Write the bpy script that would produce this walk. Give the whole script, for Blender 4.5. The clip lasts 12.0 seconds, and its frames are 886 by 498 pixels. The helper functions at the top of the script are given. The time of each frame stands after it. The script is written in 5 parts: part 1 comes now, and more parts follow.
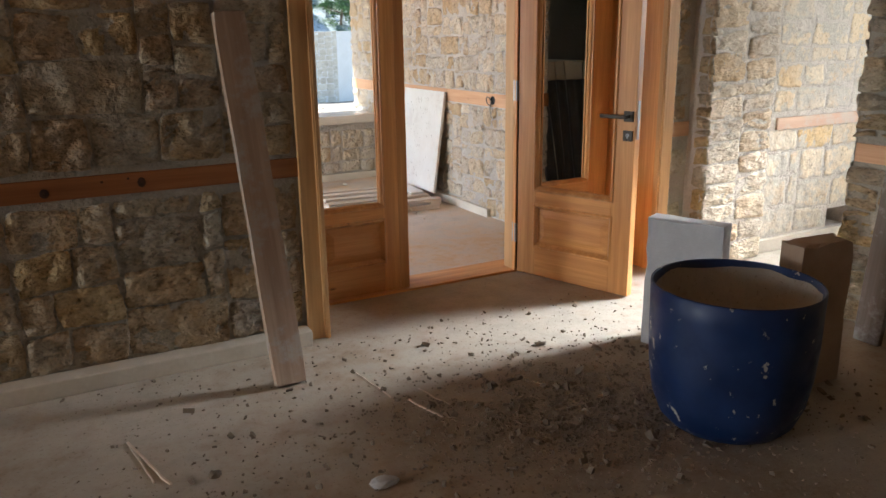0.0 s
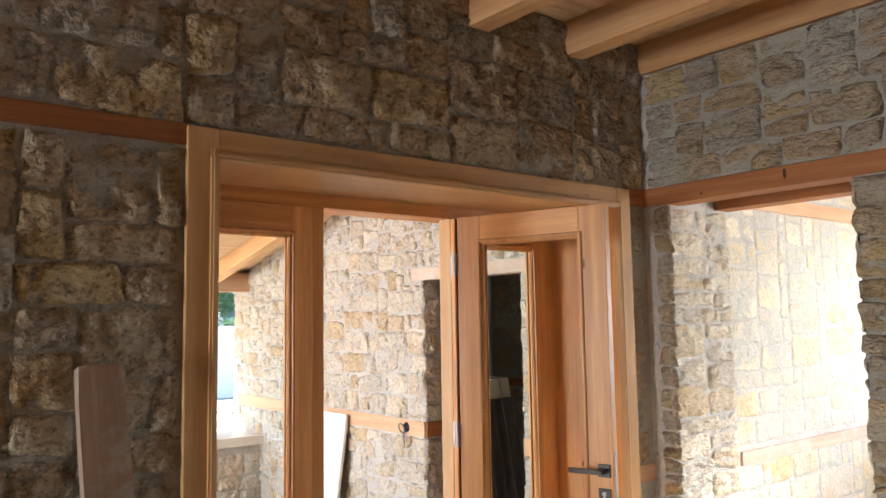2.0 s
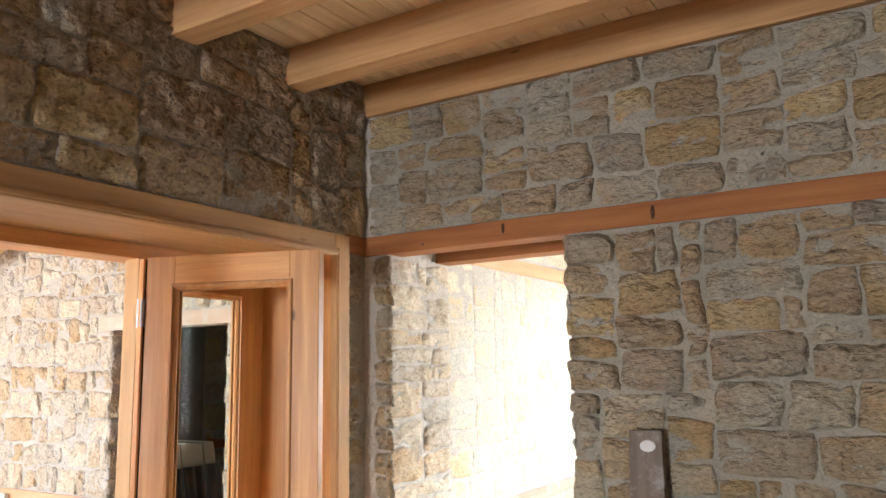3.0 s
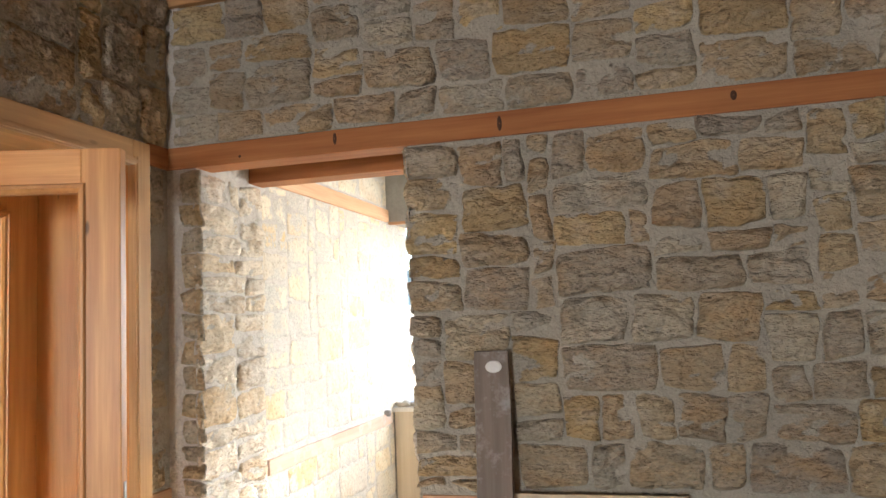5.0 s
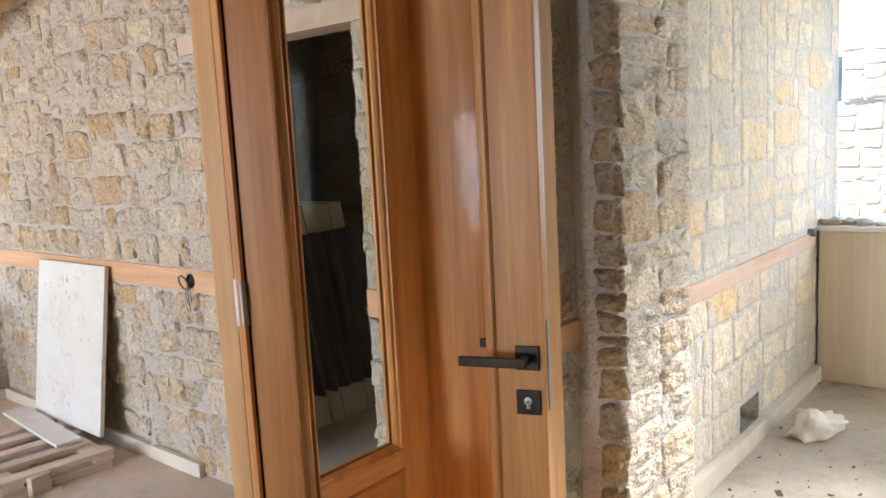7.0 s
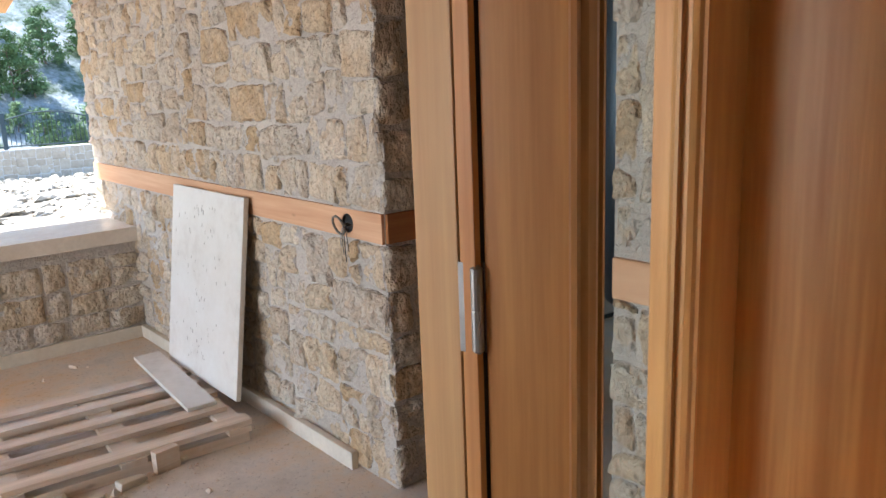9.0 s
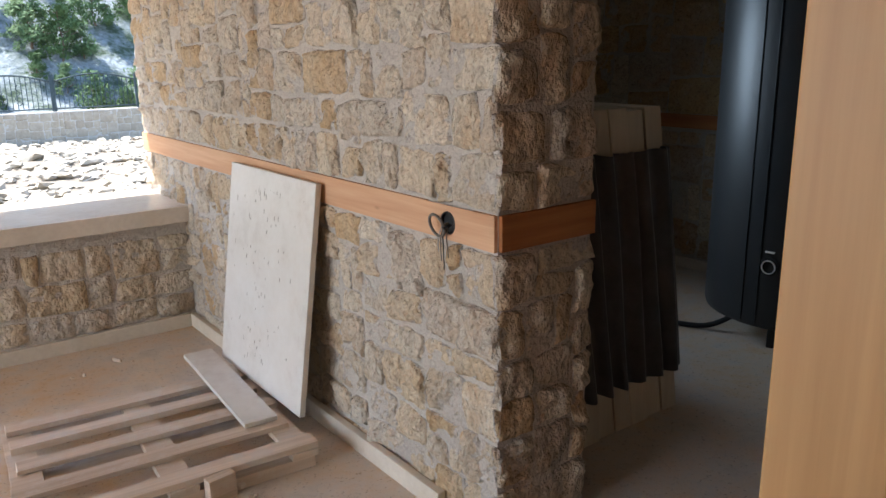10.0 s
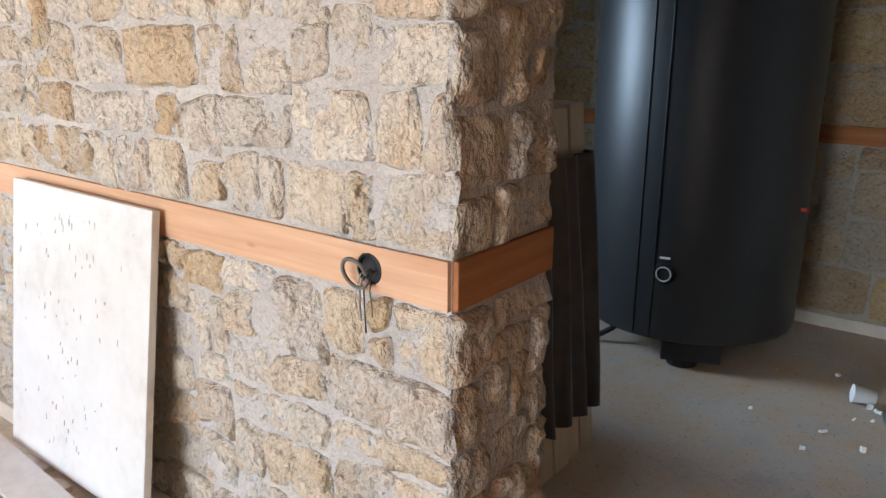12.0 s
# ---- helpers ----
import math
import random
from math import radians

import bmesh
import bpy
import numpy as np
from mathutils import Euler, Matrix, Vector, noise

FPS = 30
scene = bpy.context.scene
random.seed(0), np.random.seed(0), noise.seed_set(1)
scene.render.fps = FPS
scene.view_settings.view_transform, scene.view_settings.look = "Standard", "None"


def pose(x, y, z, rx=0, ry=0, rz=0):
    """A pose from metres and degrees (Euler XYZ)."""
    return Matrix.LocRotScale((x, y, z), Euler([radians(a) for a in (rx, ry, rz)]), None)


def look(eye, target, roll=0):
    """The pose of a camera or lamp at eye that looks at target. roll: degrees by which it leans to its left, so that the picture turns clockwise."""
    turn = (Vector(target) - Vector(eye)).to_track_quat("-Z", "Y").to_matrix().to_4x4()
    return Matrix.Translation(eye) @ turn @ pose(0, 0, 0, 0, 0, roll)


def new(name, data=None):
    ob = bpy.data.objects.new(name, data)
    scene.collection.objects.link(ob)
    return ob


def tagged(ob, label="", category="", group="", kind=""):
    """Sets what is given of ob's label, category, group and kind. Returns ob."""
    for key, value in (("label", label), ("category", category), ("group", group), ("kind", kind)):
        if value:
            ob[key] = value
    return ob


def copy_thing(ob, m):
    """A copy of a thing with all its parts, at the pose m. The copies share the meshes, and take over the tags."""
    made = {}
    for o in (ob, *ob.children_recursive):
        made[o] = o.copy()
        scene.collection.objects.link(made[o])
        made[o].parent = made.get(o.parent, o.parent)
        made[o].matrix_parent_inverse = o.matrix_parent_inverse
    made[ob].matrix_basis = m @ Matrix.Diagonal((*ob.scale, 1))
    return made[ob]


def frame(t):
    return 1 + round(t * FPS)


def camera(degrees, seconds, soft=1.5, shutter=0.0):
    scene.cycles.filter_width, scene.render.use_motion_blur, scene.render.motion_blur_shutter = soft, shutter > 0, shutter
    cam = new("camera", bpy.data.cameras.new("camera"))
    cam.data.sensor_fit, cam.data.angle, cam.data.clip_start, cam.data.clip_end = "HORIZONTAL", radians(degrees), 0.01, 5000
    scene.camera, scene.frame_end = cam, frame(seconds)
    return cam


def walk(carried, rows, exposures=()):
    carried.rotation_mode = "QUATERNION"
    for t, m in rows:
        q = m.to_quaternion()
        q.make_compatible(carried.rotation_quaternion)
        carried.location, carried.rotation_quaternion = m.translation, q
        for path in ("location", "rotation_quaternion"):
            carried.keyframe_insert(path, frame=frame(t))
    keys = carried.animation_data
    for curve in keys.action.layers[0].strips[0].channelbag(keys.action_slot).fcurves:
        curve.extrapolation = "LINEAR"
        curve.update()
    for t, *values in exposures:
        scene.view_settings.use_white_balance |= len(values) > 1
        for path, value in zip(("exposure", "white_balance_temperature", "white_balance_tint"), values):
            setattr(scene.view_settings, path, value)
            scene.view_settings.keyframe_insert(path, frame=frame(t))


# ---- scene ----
cam = camera(59.9, 12.0)
PATH = [
    (0, (0.622, 0.456, 1.403), (1.538, 2.15, 0.864), -0.8),
    (0.5, (0.679, 0.704, 1.422), (1.493, 2.48, 0.995), -0.7),
    (1, (0.769, 0.928, 1.49), (1.61, 2.729, 1.269), -0.7),
    (1.5, (0.786, 1.129, 1.567), (1.8, 2.853, 1.576), -0.5),
    (2, (0.805, 1.33, 1.617), (2.04, 2.892, 1.803), -0.9),
    (2.5, (0.946, 1.457, 1.637), (2.401, 2.802, 1.91), -0.5),
    (3, (1.132, 1.516, 1.641), (2.814, 2.554, 1.949), -1.0),
    (3.2, (1.178, 1.54, 1.629), (2.938, 2.437, 1.945), -1.3),
    (4.8, (1.231, 1.813, 1.539), (3.176, 2.224, 1.76), -2.4),
    (5, (1.322, 1.853, 1.525), (3.244, 2.377, 1.703), -2.4),
    (5.5, (1.521, 1.971, 1.513), (3.349, 2.78, 1.574), -2.8),
    (6, (1.658, 2.168, 1.491), (3.372, 3.195, 1.431), -3.2),
    (6.5, (1.814, 2.382, 1.478), (3.431, 3.547, 1.314), -2.9),
    (7, (2.015, 2.596, 1.446), (3.536, 3.868, 1.180), -3.0),
    (7.2, (2.078, 2.669, 1.439), (3.565, 3.970, 1.134), -3.1),
    (8.8, (2.442, 3.397, 1.373), (3.746, 4.853, 0.947), -2.5),
    (9, (2.502, 3.489, 1.372), (3.753, 4.989, 0.941), -2.2),
    (9.5, (2.599, 3.778, 1.361), (3.772, 5.329, 0.893), -1.5),
    (10, (2.645, 4.038, 1.371), (3.808, 5.587, 0.872), -0.9),
    (10.5, (2.732, 4.253, 1.355), (3.932, 5.763, 0.827), -0.3),
    (11, (2.805, 4.395, 1.360), (4.121, 5.793, 0.800), 0.2),
    (11.5, (2.850, 4.573, 1.342), (4.290, 5.842, 0.780), 0.3),
    (12, (2.841, 4.726, 1.362), (4.371, 5.897, 0.823), 0.3),
]
EXPOSURES = [(0, 3.1, 5900, 8), (1.0, 3.2, 5900, 8), (1.5, 3.3, 5900, 8), (2.0, 3.85, 5800, 8), (2.5, 4.0, 5700, 7), (3.2, 4.1, 5900, 8), (5.0, 3.95, 6000, 8), (5.5, 2.9, 6000, 8), (6.0, 3.3, 5900, 8), (7.2, 3.2, 5800, 7), (8.8, 3.0, 5700, 8), (9.5, 2.75, 5700, 8), (10.5, 2.6, 6100, 10), (12, 3.5, 5700, 8)]
walk(cam, [(t, look(eye, target, roll)) for t, eye, target, roll in PATH], EXPOSURES)

# ---- world, sun, window and fill light ----
world = bpy.data.worlds.new("world")
scene.world = world
world.use_nodes = True
wn = world.node_tree.nodes
sky = wn.new("ShaderNodeTexSky")
sky.sky_type, sky.sun_disc = "NISHITA", False
SUN_EL, SUN_AZ = radians(60), radians(-42)
sky.sun_elevation, sky.sun_rotation = SUN_EL, SUN_AZ
world.node_tree.links.new(sky.outputs[0], wn["Background"].inputs[0])
wn["Background"].inputs[1].default_value = 0.10
sun_data = bpy.data.lights.new("sun", "SUN")
sun_data.energy, sun_data.angle, sun_data.color = 2.9, radians(0.5), (1.0, 0.95, 0.87)
sun = new("sun", sun_data)
sun_dir = Vector((math.sin(SUN_AZ) * math.cos(SUN_EL), math.cos(SUN_AZ) * math.cos(SUN_EL), math.sin(SUN_EL)))
sun.matrix_world = look(sun_dir * 60, (0, 0, 0))


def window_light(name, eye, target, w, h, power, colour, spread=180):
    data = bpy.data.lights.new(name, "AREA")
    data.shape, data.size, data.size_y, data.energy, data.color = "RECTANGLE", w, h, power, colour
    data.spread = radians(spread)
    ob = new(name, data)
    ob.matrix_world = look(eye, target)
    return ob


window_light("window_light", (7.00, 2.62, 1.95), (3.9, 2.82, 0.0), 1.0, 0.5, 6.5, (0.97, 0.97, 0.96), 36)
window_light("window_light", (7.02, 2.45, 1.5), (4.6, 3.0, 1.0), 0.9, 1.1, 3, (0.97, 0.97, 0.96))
# fill that evens out the passage wall, in an added unseen window
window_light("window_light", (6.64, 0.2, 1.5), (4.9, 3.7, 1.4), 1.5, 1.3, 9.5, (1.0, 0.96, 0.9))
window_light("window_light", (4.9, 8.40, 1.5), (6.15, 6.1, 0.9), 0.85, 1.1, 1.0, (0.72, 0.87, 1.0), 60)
# unseen fill added at the open west end to brighten the porch
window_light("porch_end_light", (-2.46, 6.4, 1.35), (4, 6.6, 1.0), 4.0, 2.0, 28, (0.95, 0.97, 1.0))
# added lamp for light from an unseen west side, tilted up like ground bounce
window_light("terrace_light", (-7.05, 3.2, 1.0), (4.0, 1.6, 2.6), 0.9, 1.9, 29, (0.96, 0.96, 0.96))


# ---- materials ----
def material(name, rough=0.6, metal=0.0):
    m = bpy.data.materials.new(name)
    m.use_nodes = True
    b = m.node_tree.nodes["Principled BSDF"]
    b.inputs["Roughness"].default_value, b.inputs["Metallic"].default_value = rough, metal
    return m, m.node_tree.nodes, m.node_tree.links, b


def ramp(n, stops):
    r = n.new("ShaderNodeValToRGB")
    e = r.color_ramp.elements
    while len(e) < len(stops):
        e.new(0.5)
    for k, (p, c) in enumerate(stops):
        e[k].position, e[k].color = p, (*c, 1)
    return r


def coords(n, l, scale=(1, 1, 1), jumble=0.0):
    """Object coordinates, stretched, with an offset of its own for each piece."""
    tc, mp = n.new("ShaderNodeTexCoord"), n.new("ShaderNodeMapping")
    mp.inputs["Scale"].default_value = scale
    l.new(tc.outputs["Object"], mp.inputs["Vector"])
    if not jumble:
        return mp.outputs[0]
    info, add, mul = n.new("ShaderNodeObjectInfo"), n.new("ShaderNodeVectorMath"), n.new("ShaderNodeMath")
    mul.operation, mul.inputs[1].default_value = "MULTIPLY", jumble
    l.new(info.outputs["Random"], mul.inputs[0])
    l.new(mp.outputs[0], add.inputs[0])
    l.new(mul.outputs[0], add.inputs[1])
    return add.outputs[0]


def noise_tex(n, l, vec, scale, detail=4.0, rough=0.55):
    t = n.new("ShaderNodeTexNoise")
    t.inputs["Scale"].default_value, t.inputs["Detail"].default_value, t.inputs["Roughness"].default_value = scale, detail, rough
    l.new(vec, t.inputs["Vector"])
    return t.outputs["Fac"]


def mix(n, l, fac, a, b, how="MIX"):
    m = n.new("ShaderNodeMix")
    m.data_type, m.blend_type = "RGBA", how
    for sock, v in ((m.inputs["Factor"], fac), (m.inputs[6], a), (m.inputs[7], b)):
        if isinstance(v, (int, float)):
            sock.default_value = v
        elif isinstance(v, tuple):
            sock.default_value = (*v, 1)
        else:
            l.new(v, sock)
    return m.outputs[2]


def math_node(n, l, op, a, b=0.0):
    m = n.new("ShaderNodeMath")
    m.operation = op
    m.use_clamp = op in ("MULTIPLY_ADD",)
    for sock, v in ((m.inputs[0], a), (m.inputs[1], b)):
        if isinstance(v, (int, float)):
            sock.default_value = v
        else:
            l.new(v, sock)
    return m.outputs[0]


def bump(n, l, b, height, strength=0.4, dist=0.01, before=None):
    k = n.new("ShaderNodeBump")
    k.inputs["Strength"].default_value, k.inputs["Distance"].default_value = strength, dist
    l.new(height, k.inputs["Height"])
    if before is not None:
        l.new(before, k.inputs["Normal"])
    l.new(k.outputs[0], b.inputs["Normal"])
    return k.outputs[0]


MORTAR = (0.42, 0.375, 0.30)


def stone_material(name, stops, streak=(1, 1, 1), mortar=MORTAR, relief=0.02):
    m, n, l, b = material(name, 0.92)
    b.inputs["Specular IOR Level"].default_value = 0.25
    info, geo = n.new("ShaderNodeObjectInfo"), n.new("ShaderNodeNewGeometry")
    pick = math_node(n, l, "FRACT", math_node(n, l, "ADD", info.outputs["Random"], geo.outputs["Random Per Island"]))
    base = ramp(n, stops)
    l.new(pick, base.inputs[0])
    plain, v = coords(n, l), coords(n, l, streak, 40)
    blot = noise_tex(n, l, v, 5.5, 6, 0.62)
    fine = noise_tex(n, l, v, 55, 5, 0.65)
    rust = ramp(n, [(0.50, (0, 0, 0)), (0.74, (0.5, 0.5, 0.5))])
    l.new(blot, rust.inputs[0])
    col = mix(n, l, rust.outputs[0], base.outputs[0], (0.46, 0.26, 0.09))
    grey = ramp(n, [(0.32, (0.45, 0.45, 0.45)), (0.47, (0, 0, 0))])
    l.new(blot, grey.inputs[0])
    col = mix(n, l, grey.outputs[0], col, (0.47, 0.42, 0.35))
    tone = ramp(n, [(0.32, (0.60, 0.57, 0.53)), (0.43, (0.96, 0.95, 0.94)), (0.66, (1.16, 1.15, 1.12))])
    l.new(fine, tone.inputs[0])
    col = mix(n, l, 1.0, col, tone.outputs[0], "MULTIPLY")
    smear = n.new("ShaderNodeAttribute")
    smear.attribute_name = "smear"
    ragged = noise_tex(n, l, plain, 26, 5, 0.65)
    cover = ramp(n, [(0.78, (0, 0, 0)), (0.90, (1, 1, 1))])
    patch = noise_tex(n, l, plain, 4.5, 3)
    l.new(math_node(n, l, "MULTIPLY", math_node(n, l, "ADD", math_node(n, l, "ADD", math_node(n, l, "MULTIPLY", ragged, 1.5), math_node(n, l, "MULTIPLY", patch, 0.7)), smear.outputs["Fac"]), 0.5), cover.inputs[0])
    grit = noise_tex(n, l, plain, 110, 3)
    gritty = ramp(n, [(0.3, tuple(c * 0.75 for c in mortar)), (0.7, tuple(c * 1.15 for c in mortar))])
    l.new(grit, gritty.inputs[0])
    l.new(mix(n, l, cover.outputs[0], col, gritty.outputs[0]), b.inputs["Base Color"])
    chunk = noise_tex(n, l, v, 12, 5, 0.55)
    rough = bump(n, l, b, chunk, 1.0, relief * 4.4)
    bump(n, l, b, fine, 0.55, relief * 0.5, rough)
    return m


def mortar_material(name, colour):
    m, n, l, b = material(name, 0.95)
    v = coords(n, l)
    big, fine = noise_tex(n, l, v, 3.5, 5), noise_tex(n, l, v, 90, 4, 0.7)
    r = ramp(n, [(0.3, tuple(c * 0.72 for c in colour)), (0.55, colour), (0.75, tuple(min(1, c * 1.2) for c in colour))])
    l.new(math_node(n, l, "MULTIPLY", math_node(n, l, "ADD", big, fine), 0.5), r.inputs[0])
    l.new(r.outputs[0], b.inputs["Base Color"])
    k = bump(n, l, b, noise_tex(n, l, v, 19, 5, 0.6), 1.0, 0.03)
    bump(n, l, b, fine, 0.8, 0.006, k)
    return m


def wood_material(name, dark, light, axis=2, rough=0.5, knots=0.5, gloss=0.3, scale=1.0, worn=None):
    m, n, l, b = material(name, rough)
    b.inputs["Specular IOR Level"].default_value = gloss
    st = [14.0 * scale] * 3
    st[axis] = 0.8 * scale
    v = coords(n, l, tuple(st), 25)
    grain = noise_tex(n, l, v, 1.6, 5, 0.6)
    st2 = [70.0 * scale] * 3
    st2[axis] = 2.0 * scale
    fibre = noise_tex(n, l, coords(n, l, tuple(st2), 25), 1.5, 3)
    r = ramp(n, [(0.3, dark), (0.5, tuple((a + c) / 2 for a, c in zip(dark, light))), (0.66, light)])
    l.new(math_node(n, l, "ADD", math_node(n, l, "MULTIPLY", grain, 0.75), math_node(n, l, "MULTIPLY", fibre, 0.25)), r.inputs[0])
    col = r.outputs[0]
    info = n.new("ShaderNodeObjectInfo")
    shade = ramp(n, [(0, (0.84, 0.82, 0.8)), (1, (1.1, 1.1, 1.1))])
    l.new(info.outputs["Random"], shade.inputs[0])
    col = mix(n, l, 1.0, col, shade.outputs[0], "MULTIPLY")
    if knots:
        ks = [6.0] * 3
        ks[axis] = 2.2
        vor = n.new("ShaderNodeTexVoronoi")
        vor.inputs["Scale"].default_value = 1.0
        l.new(coords(n, l, tuple(ks), 25), vor.inputs["Vector"])
        kr = ramp(n, [(0.03, (1, 1, 1)), (0.06, (0, 0, 0))])
        l.new(vor.outputs["Distance"], kr.inputs[0])
        col = mix(n, l, math_node(n, l, "MULTIPLY", kr.outputs[0], knots), col, tuple(c * 0.3 for c in dark))
    if worn:
        w = ramp(n, [(0.5, (0, 0, 0)), (0.62, (1, 1, 1))])
        l.new(noise_tex(n, l, coords(n, l, (1, 1, 1), 9), 7, 6, 0.7), w.inputs[0])
        col = mix(n, l, math_node(n, l, "MULTIPLY", w.outputs[0], 0.75), col, worn)
    l.new(col, b.inputs["Base Color"])
    bump(n, l, b, fibre, 0.25, 0.002)
    return m


def mottled(name, stops, scale=6, rough=0.8, relief=0.004, fine=60, metal=0.0, gloss=0.4):
    m, n, l, b = material(name, rough, metal)
    b.inputs["Specular IOR Level"].default_value = gloss
    v = coords(n, l, (1, 1, 1), 7)
    big, small = noise_tex(n, l, v, scale, 6, 0.6), noise_tex(n, l, v, fine, 4, 0.65)
    r = ramp(n, stops)
    l.new(math_node(n, l, "ADD", math_node(n, l, "MULTIPLY", big, 0.7), math_node(n, l, "MULTIPLY", small, 0.3)), r.inputs[0])
    l.new(r.outputs[0], b.inputs["Base Color"])
    if relief:
        bump(n, l, b, small, 0.5, relief)
    return m


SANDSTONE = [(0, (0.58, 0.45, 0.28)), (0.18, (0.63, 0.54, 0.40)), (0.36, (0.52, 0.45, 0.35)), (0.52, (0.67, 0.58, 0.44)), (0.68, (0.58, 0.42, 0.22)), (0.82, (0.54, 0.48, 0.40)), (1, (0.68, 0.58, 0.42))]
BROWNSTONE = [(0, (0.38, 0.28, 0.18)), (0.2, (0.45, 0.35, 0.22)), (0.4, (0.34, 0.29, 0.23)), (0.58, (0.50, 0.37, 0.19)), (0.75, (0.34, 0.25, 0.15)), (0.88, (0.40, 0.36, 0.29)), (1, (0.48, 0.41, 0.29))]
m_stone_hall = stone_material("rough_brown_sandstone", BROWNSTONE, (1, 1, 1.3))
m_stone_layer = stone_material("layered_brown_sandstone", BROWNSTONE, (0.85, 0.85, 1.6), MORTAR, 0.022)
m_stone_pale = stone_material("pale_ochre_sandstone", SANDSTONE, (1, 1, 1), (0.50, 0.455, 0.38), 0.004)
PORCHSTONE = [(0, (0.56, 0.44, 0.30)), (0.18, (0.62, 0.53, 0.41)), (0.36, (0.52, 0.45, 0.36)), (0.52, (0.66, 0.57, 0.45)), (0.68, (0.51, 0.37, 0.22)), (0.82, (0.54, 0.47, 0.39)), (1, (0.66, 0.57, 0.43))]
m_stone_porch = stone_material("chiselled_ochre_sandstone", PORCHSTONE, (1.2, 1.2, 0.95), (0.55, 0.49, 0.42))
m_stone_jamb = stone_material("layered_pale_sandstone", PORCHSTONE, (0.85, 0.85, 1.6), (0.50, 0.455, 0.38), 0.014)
# brown stone darkened for the unseen walls, so the hall stays dim
m_stone_unseen_dark = mottled("darkened_brown_rubble", [(0.3, (0.16, 0.12, 0.08)), (0.7, (0.34, 0.27, 0.19))], 4, 0.95, 0.02, 18)
m_mortar = mortar_material("grey_mortar", MORTAR)
m_mortar_porch = mortar_material("beige_mortar", (0.55, 0.49, 0.42))
m_concrete = mottled("raw_concrete", [(0.3, (0.24, 0.225, 0.2)), (0.7, (0.38, 0.36, 0.32))], 5, 0.95, 0.01, 45)
m_plaster = mottled("plain_plaster", [(0.3, (0.42, 0.39, 0.34)), (0.7, (0.55, 0.51, 0.45))], 3, 0.95, 0.004)
m_oak = wood_material("varnished_larch_upright", (0.53, 0.215, 0.057), (0.80, 0.415, 0.138), 2, 0.42, 0.85, 0.45)
m_oak_x = wood_material("varnished_larch_across", (0.53, 0.215, 0.057), (0.80, 0.415, 0.138), 0, 0.42, 0.85, 0.45)
m_oak_y = wood_material("varnished_larch_deep", (0.46, 0.21, 0.07), (0.72, 0.39, 0.15), 1, 0.42, 0.3, 0.45)
m_casing = wood_material("pale_larch_upright", (0.52, 0.29, 0.115), (0.72, 0.44, 0.19), 2, 0.45, 0.4, 0.4)
m_casing_x = wood_material("pale_larch_across", (0.52, 0.29, 0.115), (0.72, 0.44, 0.19), 0, 0.45, 0.4, 0.4)
m_band_x = wood_material("reddish_timber_across", (0.23, 0.085, 0.03), (0.40, 0.165, 0.06), 0, 0.7, 0.8, 0.2)
m_band_y = wood_material("reddish_timber_deep", (0.25, 0.09, 0.03), (0.43, 0.18, 0.065), 1, 0.7, 0.8, 0.2)
m_band_pale_x = wood_material("pinkish_timber_across", (0.50, 0.27, 0.14), (0.66, 0.41, 0.24), 0, 0.75, 0.6, 0.2)
m_band_pale_y = wood_material("pinkish_timber_deep", (0.52, 0.28, 0.15), (0.68, 0.43, 0.26), 1, 0.75, 0.5, 0.2)
m_band_dusty = wood_material("dusty_pink_timber_across", (0.50, 0.32, 0.22), (0.62, 0.44, 0.32), 0, 0.8, 0.4, 0.2, 1, (0.50, 0.44, 0.37))
m_band_dusty_y = wood_material("dusty_pink_timber_deep", (0.55, 0.40, 0.29), (0.70, 0.55, 0.43), 1, 0.8, 0.4, 0.2, 1, (0.55, 0.50, 0.43))
m_beam = wood_material("spruce_beam", (0.47, 0.24, 0.095), (0.68, 0.41, 0.19), 1, 0.6, 0.6, 0.25)
m_board = wood_material("pale_spruce_board", (0.60, 0.40, 0.21), (0.80, 0.60, 0.36), 0, 0.6, 0.5, 0.25)
m_plank = wood_material("dusty_plank", (0.30, 0.20, 0.14), (0.47, 0.345, 0.25), 2, 0.9, 0.2, 0.15, 1, (0.45, 0.41, 0.36))
m_plank_grey = wood_material("mortar_stained_grey_plank", (0.17, 0.135, 0.11), (0.27, 0.22, 0.185), 2, 0.9, 0.2, 0.15, 1, (0.40, 0.38, 0.35))
m_pallet = wood_material("weathered_pallet_timber", (0.50, 0.40, 0.30), (0.72, 0.60, 0.48), 0, 0.9, 0.4, 0.15, 1, (0.62, 0.56, 0.48))
m_sheet = wood_material("pale_shuttering_sheet", (0.55, 0.43, 0.29), (0.68, 0.56, 0.40), 2, 0.85, 0.2, 0.2)
m_travertine = mottled("cream_travertine", [(0.35, (0.56, 0.51, 0.44)), (0.5, (0.65, 0.61, 0.54)), (0.7, (0.70, 0.67, 0.61))], 4, 0.35, 0.001, 30)
m_travertine_panel = wood_material("veined_beige_travertine", (0.52, 0.42, 0.29), (0.68, 0.57, 0.42), 2, 0.5, 0.0, 0.35, 0.6)
m_dirt = mottled("dry_dirt", [(0.3, (0.10, 0.075, 0.05)), (0.7, (0.30, 0.24, 0.18))], 9, 0.95, 0.002)
m_pit = mottled("travertine_pit", [(0.3, (0.30, 0.26, 0.21)), (0.7, (0.44, 0.39, 0.32))], 30, 0.95, 0)
